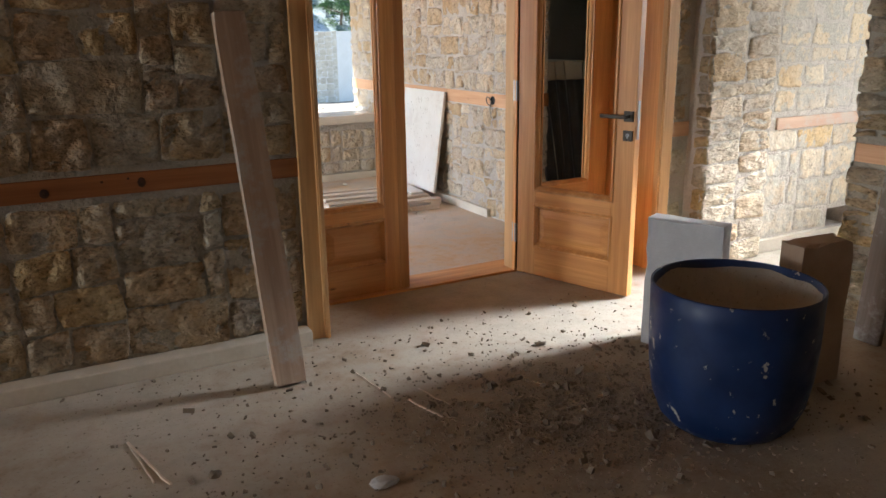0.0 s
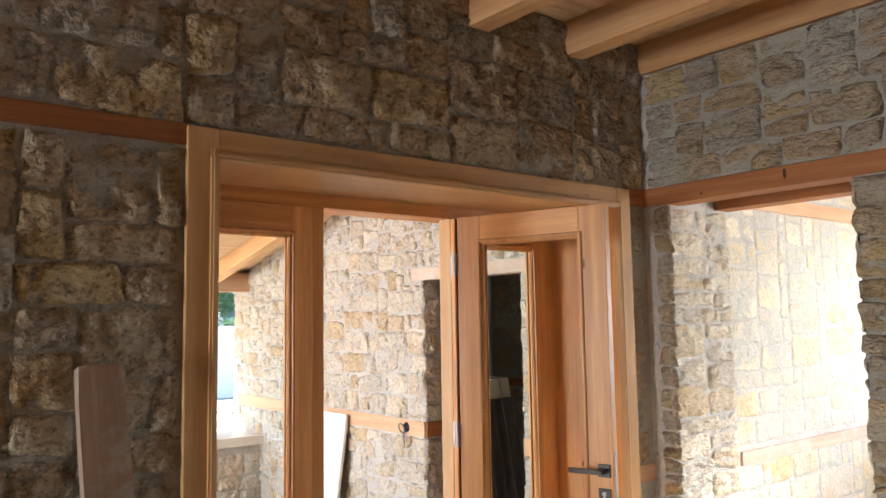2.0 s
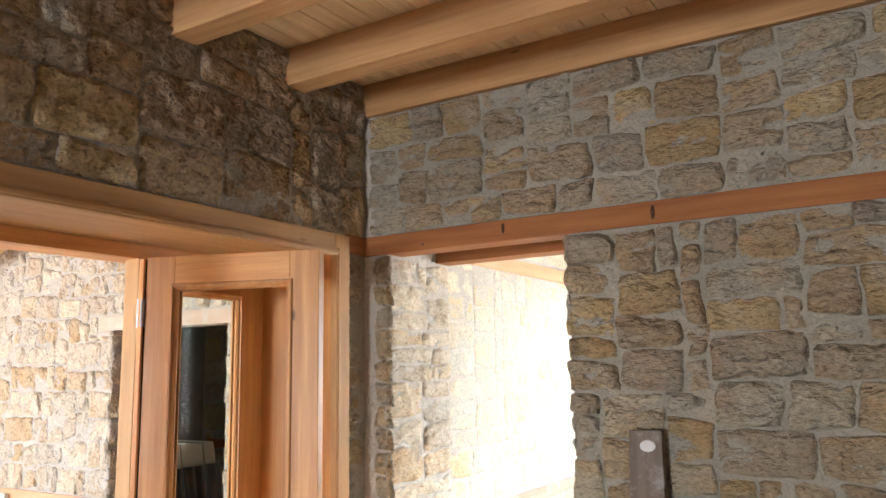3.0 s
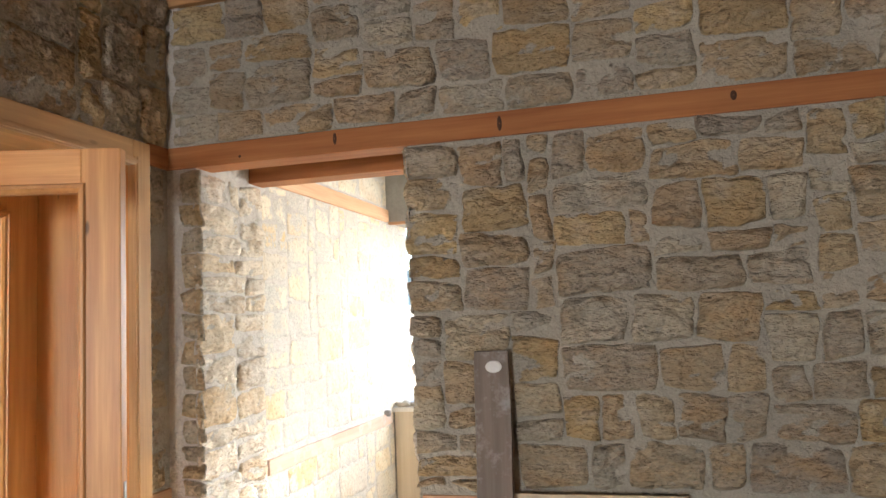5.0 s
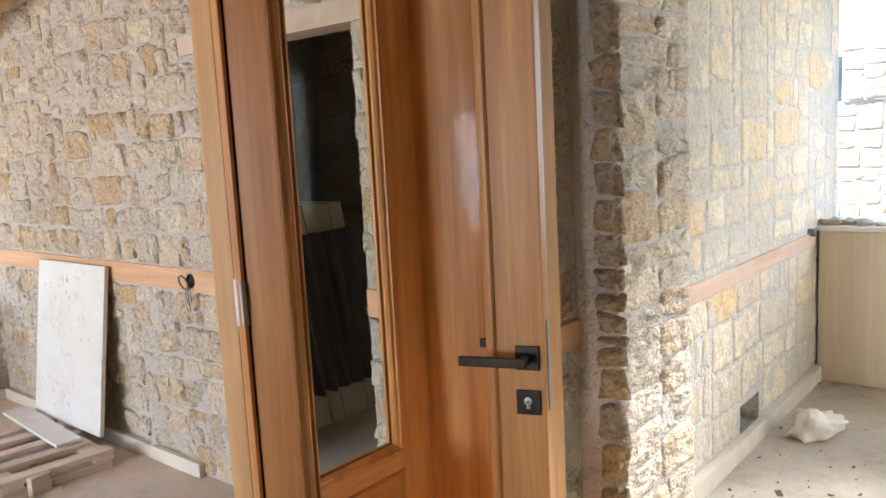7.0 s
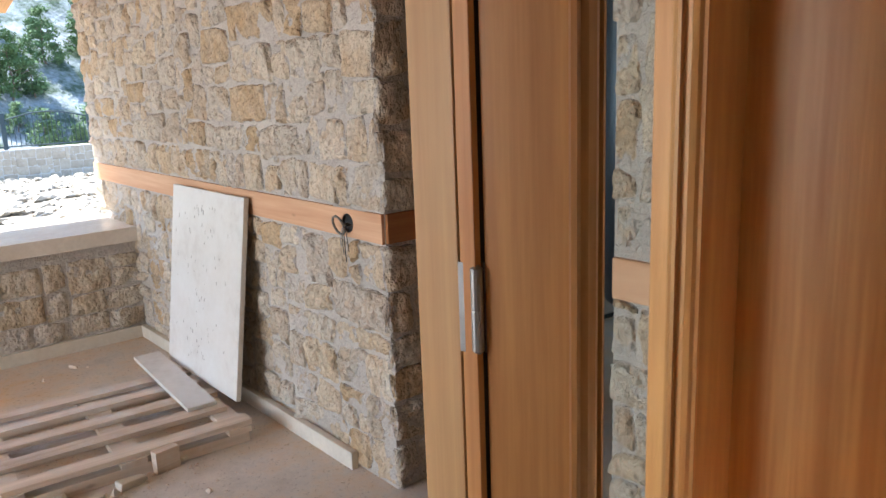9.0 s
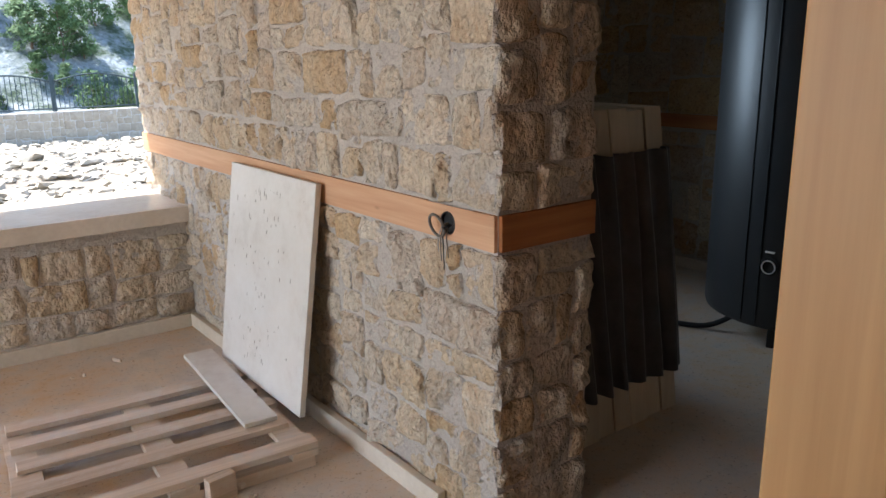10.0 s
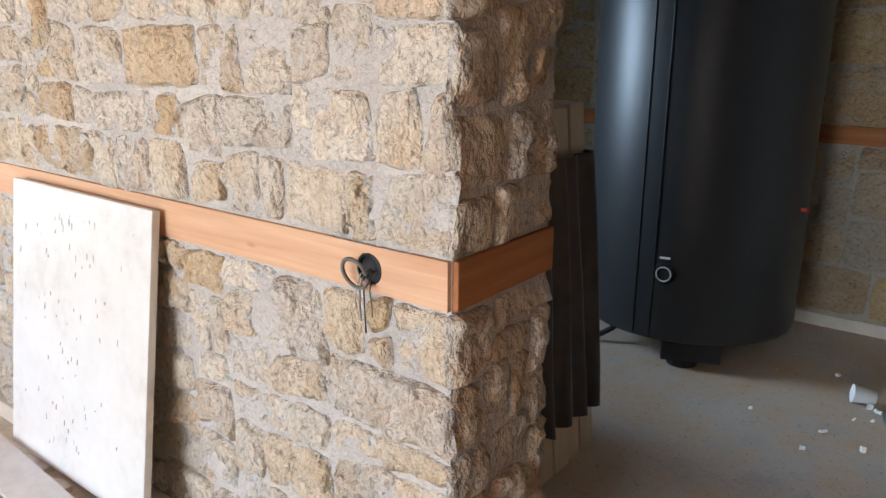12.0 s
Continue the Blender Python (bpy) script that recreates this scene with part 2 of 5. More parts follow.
m_skirt = mottled("limestone_skirting", [(0.3, (0.52, 0.45, 0.35)), (0.7, (0.68, 0.61, 0.50))], 8, 0.8, 0.002)
m_block = mottled("aerated_concrete", [(0.3, (0.50, 0.50, 0.50)), (0.7, (0.62, 0.62, 0.62))], 12, 0.95, 0.004, 120)
m_block_brown = mottled("cardboard_brown_block", [(0.3, (0.36, 0.25, 0.17)), (0.7, (0.46, 0.33, 0.23))], 9, 0.95, 0.004, 120)
m_iron = mottled("dark_bronze_metal", [(0.3, (0.035, 0.028, 0.022)), (0.7, (0.06, 0.05, 0.04))], 30, 0.35, 0, 60, 0.8)
m_steel = mottled("zinc_steel", [(0.3, (0.34, 0.34, 0.33)), (0.7, (0.45, 0.45, 0.43))], 30, 0.45, 0, 60, 0.9)
m_seal = mottled("black_rubber", [(0.3, (0.012, 0.012, 0.012)), (0.7, (0.02, 0.02, 0.02))], 20, 0.6, 0)
m_tank = mottled("charcoal_tank_jacket", [(0.3, (0.020, 0.021, 0.023)), (0.7, (0.028, 0.029, 0.031))], 3, 0.40, 0.0006, 160, 0.0, 0.5)
m_white = mottled("white_plastic", [(0.3, (0.68, 0.67, 0.64)), (0.7, (0.78, 0.77, 0.74))], 8, 0.5, 0)
m_red = mottled("red_plastic", [(0.3, (0.5, 0.03, 0.02)), (0.7, (0.6, 0.05, 0.03))], 8, 0.5, 0)
m_cap = mottled("polished_beige_stone", [(0.3, (0.58, 0.50, 0.40)), (0.7, (0.72, 0.64, 0.53))], 5, 0.25, 0.001, 40)
m_wrap = mottled("black_plastic_wrap", [(0.3, (0.035, 0.032, 0.030)), (0.7, (0.075, 0.070, 0.066))], 10, 0.32, 0.006, 30)
m_cable = mottled("grey_cable", [(0.3, (0.10, 0.085, 0.07)), (0.7, (0.16, 0.14, 0.12))], 8, 0.6, 0)
m_bag = mottled("dusty_white_bag", [(0.3, (0.60, 0.54, 0.45)), (0.7, (0.74, 0.69, 0.60))], 14, 0.6, 0.003)
m_rock = mottled("white_limestone", [(0.3, (0.28, 0.235, 0.17)), (0.7, (0.50, 0.43, 0.33))], 2, 0.95, 0.02, 14)
# bluish, lowered stone tones put the hill's shade and haze into the colour
m_hill = mottled("shaded_rocky_hillside", [(0.40, (0.04, 0.06, 0.03)), (0.47, (0.13, 0.15, 0.13)), (0.60, (0.27, 0.29, 0.30))], 0.9, 0.95, 0.3, 5.0)
m_leaf = mottled("pine_foliage", [(0.3, (0.05, 0.095, 0.035)), (0.7, (0.12, 0.18, 0.065))], 1.2, 0.8, 0, 12)
m_bark = mottled("bark", [(0.3, (0.10, 0.07, 0.05)), (0.7, (0.18, 0.13, 0.09))], 8, 0.95, 0.01)
m_dark = mottled("dark_fence_mesh", [(0.3, (0.03, 0.045, 0.05)), (0.7, (0.05, 0.07, 0.075))], 8, 0.8, 0)
m_ground = mottled("gravel_ground", [(0.3, (0.11, 0.09, 0.065)), (0.7, (0.24, 0.20, 0.15))], 1.5, 0.95, 0.03, 18)


def barrel_material():
    m, n, l, b = material("blue_barrel_plastic", 0.4)
    v = coords(n, l)
    base = ramp(n, [(0.35, (0.004, 0.018, 0.070)), (0.7, (0.008, 0.032, 0.12))])
    l.new(noise_tex(n, l, v, 5), base.inputs[0])
    spots = ramp(n, [(0.64, (0, 0, 0)), (0.66, (1, 1, 1))])
    l.new(noise_tex(n, l, coords(n, l, (1, 1, 0.75)), 21, 5, 0.62), spots.inputs[0])
    l.new(mix(n, l, spots.outputs[0], base.outputs[0], (0.42, 0.38, 0.31)), b.inputs["Base Color"])
    r = ramp(n, [(0.4, (0.35, 0.35, 0.35)), (0.7, (0.7, 0.7, 0.7))])
    l.new(noise_tex(n, l, v, 7), r.inputs[0])
    l.new(r.outputs[0], b.inputs["Roughness"])
    return m


def floor_material(name, dust, dirt, amount=0.5):
    m, n, l, b = material(name, 0.9)
    b.inputs["Specular IOR Level"].default_value = 0.25
    v = coords(n, l)
    big, mid, fine = noise_tex(n, l, v, 0.9, 6, 0.62), noise_tex(n, l, v, 7, 7, 0.68), noise_tex(n, l, v, 70, 5, 0.7)
    base = ramp(n, [(0.3, tuple(c * 0.78 for c in dust)), (0.6, dust), (0.75, tuple(min(0.8, c * 1.12) for c in dust))])
    l.new(mid, base.inputs[0])
    mask = ramp(n, [(0.56 - amount * 0.1, (0, 0, 0)), (0.66, (1, 1, 1))])
    l.new(math_node(n, l, "ADD", math_node(n, l, "MULTIPLY", big, 0.55), math_node(n, l, "MULTIPLY", mid, 0.5)), mask.inputs[0])
    col = mix(n, l, mask.outputs[0], base.outputs[0], dirt)
    speck = ramp(n, [(0.30, (0.5, 0.47, 0.43)), (0.42, (1, 1, 1))])
    l.new(fine, speck.inputs[0])
    l.new(mix(n, l, 1.0, col, speck.outputs[0], "MULTIPLY"), b.inputs["Base Color"])
    k = bump(n, l, b, mid, 0.35, 0.01)
    bump(n, l, b, fine, 0.5, 0.003, k)
    return m


def glass_material():
    m = bpy.data.materials.new("clear_glass")
    m.use_nodes = True
    n, l = m.node_tree.nodes, m.node_tree.links
    n.remove(n["Principled BSDF"])
    clear, gloss, fr, mx = n.new("ShaderNodeBsdfTransparent"), n.new("ShaderNodeBsdfGlossy"), n.new("ShaderNodeLayerWeight"), n.new("ShaderNodeMixShader")
    clear.inputs[0].default_value = (0.95, 0.965, 0.96, 1)
    gloss.inputs["Roughness"].default_value = 0.02
    steep = math_node(n, l, "POWER", fr.outputs["Facing"], 5.0)
    fr.inputs[0].default_value = 0.5
    l.new(math_node(n, l, "ADD", math_node(n, l, "MULTIPLY", steep, 0.9), 0.002), mx.inputs[0])
    l.new(clear.outputs[0], mx.inputs[1])
    l.new(gloss.outputs[0], mx.inputs[2])
    l.new(mx.outputs[0], n["Material Output"].inputs[0])
    return m


m_barrel, m_glass = barrel_material(), glass_material()
m_floor = floor_material("dusty_screed_floor", (0.50, 0.435, 0.35), (0.30, 0.225, 0.155), 0.6)
m_floor_porch = floor_material("dusty_porch_floor", (0.66, 0.59, 0.51), (0.58, 0.41, 0.25), 0.9)


# ---- mesh helpers ----
def box(bm, x0, x1, y0, y1, z0, z1, bevel=0.0, wob=0.0):
    vs = bmesh.ops.create_cube(bm, size=1.0)["verts"]
    for v in vs:
        v.co = Vector(((x0, x1)[v.co.x > 0], (y0, y1)[v.co.y > 0], (z0, z1)[v.co.z > 0]))
        if wob:
            v.co += Vector((random.uniform(-wob, wob), random.uniform(-wob, wob), random.uniform(-wob, wob)))
    if bevel:
        es = list({e for v in vs for e in v.link_edges})
        bmesh.ops.bevel(bm, geom=es, offset=bevel, segments=2, affect="EDGES", profile=0.6)
    return bm


def lathe(bm, profile, steps=48, close=True):
    rings = []
    for r, z in profile:
        rings.append([bm.verts.new((r * math.cos(2 * math.pi * k / steps), r * math.sin(2 * math.pi * k / steps), z)) for k in range(steps)])
    for a, b in zip(rings, rings[1:]):
        for k in range(steps):
            bm.faces.new((a[k], a[(k + 1) % steps], b[(k + 1) % steps], b[k]))
    if close:
        bm.faces.new(list(reversed(rings[0])))
    return bm


def tube(bm, pts, r, sides=8):
    rings = []
    for k, p in enumerate(pts):
        d = (Vector(pts[min(k + 1, len(pts) - 1)]) - Vector(pts[max(k - 1, 0)])).normalized()
        a = d.orthogonal().normalized()
        if rings:
            a = (last - d * last.dot(d)).normalized()
        last, b = a, d.cross(a)
        rings.append([bm.verts.new(Vector(p) + r * (a * math.cos(2 * math.pi * q / sides) + b * math.sin(2 * math.pi * q / sides))) for q in range(sides)])
    for a, b in zip(rings, rings[1:]):
        for q in range(sides):
            bm.faces.new((a[q], a[(q + 1) % sides], b[(q + 1) % sides], b[q]))
    bm.faces.new(list(reversed(rings[0])))
    bm.faces.new(rings[-1])
    return bm


def finish(name, bm, mat, smooth=False):
    me = bpy.data.meshes.new(name)
    bmesh.ops.recalc_face_normals(bm, faces=bm.faces)
    bm.to_mesh(me)
    bm.free()
    me.materials.append(mat)
    if smooth:
        me.polygons.foreach_set("use_smooth", [True] * len(me.polygons))
    return new(name, me)


def part(name, bm, mat, parent, label="", smooth=False):
    ob = finish(name, bm, mat, smooth)
    ob.parent = parent
    return tagged(ob, label)


def solid(name, bm, mat, label, category, group="", kind="", smooth=False, at=None):
    ob = finish(name, bm, mat, smooth)
    if at is not None:
        ob.matrix_world = at
    return tagged(ob, label, category, group, kind)


def thing(name, at, label, category, group=""):
    ob = new(name)
    ob.matrix_world = at
    ob.empty_display_size = 0.1
    return tagged(ob, label, category, group)


def boxes(*rows, bevel=0.0):
    bm = bmesh.new()
    for r in rows:
        box(bm, *r, bevel=bevel)
    return bm


def setting(name, mat, *rows, label="", category="wall", bevel=0.0):
    return solid(name, boxes(*rows, bevel=bevel), mat, label, category, kind="structure")


# ---- the large structure ----
FLOOR_P = -0.095   # porch and boiler room floor
LINT = 2.185       # head of the side opening

floor = setting("floor", m_floor, (-7.0, 7.4, -2.5, 4.19, -0.3, 0.0), label="dusty screed floor strewn with dirt", category="floor")
floor_porch = setting("floor_porch", m_floor_porch, (-2.5, 7.6, 4.19, 8.9, -0.4, FLOOR_P), label="pale dusty concrete porch floor", category="floor")
wall_door = setting("wall_north", m_mortar, (-7.0, 1.72, 3.80, 4.43, 0, 3.06), (1.72, 3.92, 3.80, 4.43, 2.215, 3.06), (3.92, 4.1, 3.80, 4.43, 0, 3.06),
                    label="brown sandstone wall with grey mortar joints")
wall_side = setting("wall_east", m_mortar, (4.1, 4.65, -2.5, 2.735, 0, 2.885), (4.1, 4.65, 2.735, 3.733, 2.285, 2.885),
                    label="layered brown sandstone wall beside the bare opening")
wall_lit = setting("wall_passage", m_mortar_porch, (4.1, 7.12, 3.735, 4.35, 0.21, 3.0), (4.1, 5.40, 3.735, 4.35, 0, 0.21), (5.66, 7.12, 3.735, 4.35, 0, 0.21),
                   (5.40, 5.66, 4.33, 4.35, 0, 0.21), (5.40, 5.66, 3.735, 4.33, 0, 0.07), (4.1, 4.65, 3.66, 3.735, 0, 2.285),
                   label="pale ochre sandstone wall lit by a window")
# the opening at y -0.6 to 1.0 is unseen, added for the passage fill
wall_window = setting("wall_window", m_concrete, (6.67, 7.12, -2.5, -0.6, 0, 3.0), (6.67, 7.12, 1.0, 1.9, 0, 3.0), (6.67, 7.12, -0.6, 1.0, 0, 0.86), (6.67, 7.12, -0.6, 1.0, 2.245, 3.0), (6.67, 7.12, 1.9, 3.735, 0, 0.86), (6.67, 7.12, 1.9, 3.735, 2.245, 3.0),
                      label="raw concrete wall round a window opening")
# unseen walls; their dark colour keeps bounced light in the hall low
wall_south = setting("wall_south", m_stone_unseen_dark, (-7.3, 7.12, -2.8, -2.5, -0.3, 3.06), label="unseen brown stone wall, darkened to keep bounced light low")
# opening added to hold the unseen west lamp
wall_west = setting("wall_west", m_stone_unseen_dark, (-7.3, -7.0, -2.5, 2.7, -0.3, 3.06), (-7.3, -7.0, 3.7, 4.35, -0.3, 3.06), (-7.3, -7.0, 2.7, 3.7, -0.3, 0.0), (-7.3, -7.0, 2.7, 3.7, 2.4, 3.06),
                    label="unseen darkened brown stone wall with an opening added for light")
wall_porch = setting("wall_porch", m_mortar_porch, (4.0, 4.37, 5.59, 8.79, -0.4, 2.75), (4.0, 4.37, 4.431, 4.63, -0.4, 2.75), (4.0, 4.37, 4.63, 5.59, 1.985, 2.75),
                     label="ochre chiselled sandstone porch wall with beige mortar")
wall_boiler_e = setting("wall_boiler_east", m_mortar, (7.05, 7.5, 4.35, 9.0, -0.4, 3.0), label="dim brown sandstone wall of the boiler room")
wall_boiler_n = setting("wall_boiler_north", m_mortar, (4.37, 4.45, 8.3, 8.79, -0.4, 3.0), (5.35, 7.05, 8.3, 8.79, -0.4, 3.0), (4.45, 5.35, 8.3, 8.79, -0.4, 0.9), (4.45, 5.35, 8.3, 8.79, 2.1, 3.0), label="dim mortared wall of the boiler room")
parapet = setting("wall_parapet", m_mortar_porch, (-2.5, 4.0, 8.16, 8.72, -0.4, 0.506), label="low sandstone parapet wall of the porch")

# roofs and ceilings
bm = boxes((-7.2, 4.65, -2.5, 4.35, 3.085, 3.2))
for k in range(58):
    y = -1.9 + 0.1 * k
    if y < 3.8:
        box(bm, -6.9, 4.6, y + 0.0015, y + 0.0985, 3.058, 3.088, 0.003)
ceiling = solid("ceiling", bm, m_board, "pale spruce board ceiling above the beams", "ceiling", kind="structure")
ceiling_b = setting("ceiling_passage", m_concrete, (4.65, 7.12, -2.5, 4.35, 3.0, 3.2), label="raw concrete ceiling", category="ceiling")
ceiling_c = setting("ceiling_boiler", m_concrete, (4.2, 7.5, 4.35, 9.0, 2.76, 3.1), label="raw concrete ceiling of the boiler room", category="ceiling")


def beam_row():
    for k, x in enumerate((4.075, 3.53, 2.91, 2.30, 1.69, 1.08, 0.47, -0.14, -0.75, -1.36, -1.97)):
        bm = bmesh.new()
        box(bm, -0.06, 0.06, -2.5, 3.815 if k else 3.79, 0, 0.168, 0.006)
        solid("ceiling_beam", bm, m_beam, "planed spruce ceiling beam resting on the stone wall", "beam", "ceiling beams", at=pose(x + 0.06, 0, 2.889))


beam_row()

# sloping porch roof
SLOPE = math.atan2(0.85, 4.2)
porch_roof = thing("porch_roof", pose(0, 4.44, 2.965, -math.degrees(SLOPE)), "sloping timber porch roof with boards on rafters", "roof", "")
bm = bmesh.new()
for k in range(46):
    box(bm, -2.5, 4.3, k * 0.105, k * 0.105 + 0.102, 0.0, 0.022, 0.002)
box(bm, -2.5, 4.3, 0, 4.83, 0.024, 0.1)
part("boarding", bm, m_board, porch_roof, "pale spruce boards")
for k in range(9):
    bm = bmesh.new()
    box(bm, 3.62 - 0.7 * k - 0.05, 3.62 - 0.7 * k + 0.05, 0.0, 4.75, -0.15, 0.0, 0.005)
    part("rafter", bm, m_beam, porch_roof)
eave = solid("eave_beam", boxes((-2.5, 4.2, 8.42, 8.60, 1.93, 2.115), bevel=0.006), m_band_pale_x, "square timber eave beam carrying the rafters", "beam")


# ---- timber bands in the masonry ----
def band(name, mat, row, label):
    return solid(name, boxes(row, bevel=0.004), mat, label, "timber band", "timber bands in the walls", "structure")


band_low = band("timber_band", m_band_x, (-6.9, 1.69, 3.786, 3.84, 0.79, 0.876), "reddish-brown timber band set in the stone wall")
band("timber_band", m_band_x, (-6.9, 1.69, 3.786, 3.84, 2.205, 2.275), "reddish-brown timber band set in the stone wall")
band("timber_band", m_band_pale_x, (3.955, 4.098, 3.79, 3.84, 0.80, 0.885), "orange-brown timber band stub beside the door casing")
band("timber_band", m_band_x, (3.955, 4.088, 3.786, 3.84, 2.19, 2.28), "reddish-brown timber band stub above the door corner")
lintel_long = band("timber_lintel", m_band_y, (4.088, 4.22, -2.4, 3.80, 2.188, 2.281), "long reddish-brown timber lintel with dark knots")
band("timber_lintel", m_band_y, (4.53, 4.66, 2.60, 3.73, 2.19, 2.281), "reddish-brown inner timber lintel of the opening")
band("timber_band", m_band_pale_y, (4.088, 4.13, -2.4, 2.725, 0.79, 0.878), "orange-brown timber band set in the stone wall")
band("timber_band", m_band_pale_x, (4.655, 6.665, 3.715, 3.76, 2.245, 2.335), "orange timber band set high in the pale wall")
band("timber_band", m_band_dusty, (4.79, 6.60, 3.722, 3.76, 0.79, 0.865), "pale pinkish timber band with mortar dust")
band("timber_band", m_band_x, (4.003, 4.38, 5.577, 5.62, 0.828, 0.932), "reddish timber band on the wall end")
band("timber_band", m_band_pale_y, (3.988, 4.03, 4.36, 4.628, 0.828, 0.932), "pale pinkish timber band stub by the opening")
band("timber_lintel", m_band_dusty_y, (3.985, 4.12, 4.40, 5.72, 1.90, 1.983), "pale timber lintel over the dark opening")
band("timber_band", m_band_y, (7.03, 7.06, 4.4, 8.2, 0.85, 0.94), "dim reddish timber band in the boiler room wall")
setting("baseboard", m_skirt, (-6.9, 1.68, 3.70, 3.80, 0.0, 0.075), label="dusty mortar upstand along the wall foot", category="skirting", bevel=0.008)
setting("baseboard_passage", m_skirt, (4.66, 6.66, 3.695, 3.735, 0.0, 0.085), label="pale limestone skirting along the lit wall", category="skirting", bevel=0.003)
setting("baseboard_porch", m_skirt, (3.955, 3.985, 5.83, 8.13, FLOOR_P, -0.022), label="pale limestone skirting of the porch", category="skirting", bevel=0.003)
setting("baseboard_parapet", m_skirt, (-2.4, 3.955, 8.125, 8.155, FLOOR_P, -0.022), label="pale limestone skirting along the parapet", category="skirting", bevel=0.003)
setting("baseboard_boiler", m_skirt, (7.02, 7.05, 4.4, 8.28, FLOOR_P, -0.03), label="pale limestone skirting of the boiler room", category="skirting", bevel=0.003)

def knots(x, y, z, axis, rows):
    """Dark raised knots on a band: offsets along it, heights and sizes."""
    for k, dz, r, tall in rows:
        bm = bmesh.new()
        lathe(bm, [(0.001, 0.0012), (r * 0.6, 0.001), (r, 0.0)], 14, False)
        m = pose(x - 0.0004, y + k, z + dz, 0, -90, 0) if axis == 1 else pose(x + k, y - 0.0004, z + dz, 90, 0, 0)
        ob = finish("knot", bm, m_knot)
        host = lintel_long if axis == 1 else band_low
        ob.parent = host
        ob.matrix_local = m @ Matrix.Diagonal((tall, 1, 1, 1) if axis == 1 else (1, tall, 1, 1))


m_knot = mottled("dark_timber_knot", [(0.3, (0.035, 0.014, 0.006)), (0.7, (0.09, 0.035, 0.015))], 60, 0.8, 0)
knots(4.088, 0.0, 2.235, 1, [(3.03, 0.01, 0.008, 3.0), (2.37, 0.0, 0.009, 3.2), (3.45, -0.02, 0.006, 1.0), (1.55, 0.01, 0.011, 1.6), (1.0, -0.01, 0.012, 2.0)])
knots(0.0, 3.786, 0.833, 0, [(1.02, 0.0, 0.016, 1.3), (0.66, -0.01, 0.017, 1.1), (0.87, 0.015, 0.005, 1.0), (0.97, 0.02, 0.005, 1.0)])

# cable band with a drilled hole
def holed_band():
    y0, y1, z0, z1, cy, cz, r = 5.592, 8.785, 0.828, 0.932, 5.802, 0.879, 0.036
    bm = bmesh.new()
    for x in (3.988, 4.03):
        sq = [(cy + 0.11 * (2 * k / 8 - 1), z0) for k in range(8)] + [(cy + 0.11, z0 + (z1 - z0) * k / 4) for k in range(4)]
        sq += [(cy - 0.11 * (2 * k / 8 - 1), z1) for k in range(8)] + [(cy - 0.11, z1 - (z1 - z0) * k / 4) for k in range(4)]
        ring = []
        for yy, zz in sq:
            q = math.hypot(yy - cy, zz - cz)
            ring.append((cy + r * (yy - cy) / q, cz + r * (zz - cz) / q))
        a = [bm.verts.new((x, *p)) for p in ring]
        b = [bm.verts.new((x, *p)) for p in sq]
        for k in range(24):
            bm.faces.new((a[k], a[(k + 1) % 24], b[(k + 1) % 24], b[k]))
        if x < 4:
            front = a
    back = [bm.verts.new((4.03, v.co.y, v.co.z)) for v in front]
    for k in range(24):
        bm.faces.new((front[k], front[(k + 1) % 24], back[(k + 1) % 24], back[k]))
    for ya, yb in ((y0, cy - 0.11), (cy + 0.11, y1)):
        box(bm, 3.988, 4.03, ya, yb, z0, z1)
    return solid("timber_band", bm, m_band_pale_y, "pale pinkish timber band with a drilled cable hole", "timber band", "timber bands in the walls", "structure")


holed_band()
# black disc colours in the dark inside of the open cable hole
bm = bmesh.new()
lathe(bm, [(0.002, 0), (0.034, 0), (0.034, 0.01), (0.03, 0.012), (0.03, 0.002)], 24)
solid("junction_box", bm, m_seal, "black disc standing in for the dark depth of the cable hole", "junction box", at=pose(3.998, 5.802, 0.879, 0, -90, 0))


def cables():
    t = thing("cable_loop", pose(3.99, 5.80, 0.879), "brown cable loop and thin wires hanging from the hole", "cable")
    bm = bmesh.new()
    tube(bm, [(-0.03 - 0.010 * math.sin(a), 0.018 + 0.034 * math.cos(a), -0.006 + 0.034 * math.sin(a)) for a in [3.3 + 2 * math.pi * 0.95 * k / 28 for k in range(29)]] + [(-0.005, -0.004, 0.0)], 0.0045)
    part("loop", bm, m_cable, t, "", True)
    for k, (dy, ln, mat) in enumerate(((-0.012, 0.06, m_cable), (0.0, 0.10, m_seal), (0.008, 0.075, m_cable), (0.016, 0.05, m_steel))):
        bm = bmesh.new()
        tube(bm, [(0.012, dy * 0.4, -0.005), (-0.012, dy, -0.01), (-0.022, dy * 1.4, -0.04), (-0.02, dy * 1.7, -0.04 - ln * 0.6), (-0.018, dy * 1.6, -0.04 - ln)], 0.0018, 5)
        part("wire", bm, mat, t, "", True)


cables()


# ---- door unit ----
def moulding(x0, x1, z0, z1, y, profile):
    """A mitred bead round a rectangle in the xz plane; profile: (distance outwards, rise from y)."""
    bm = bmesh.new()
    loops = [[bm.verts.new(p) for p in ((x0 - w, y + o, z0 - w), (x1 + w, y + o, z0 - w), (x1 + w, y + o, z1 + w), (x0 - w, y + o, z1 + w))] for w, o in profile]
    for a, b in zip(loops, loops[1:] + loops[:1]):
        for k in range(4):
            bm.faces.new((a[k], a[(k + 1) % 4], b[(k + 1) % 4], b[k]))
    return bm


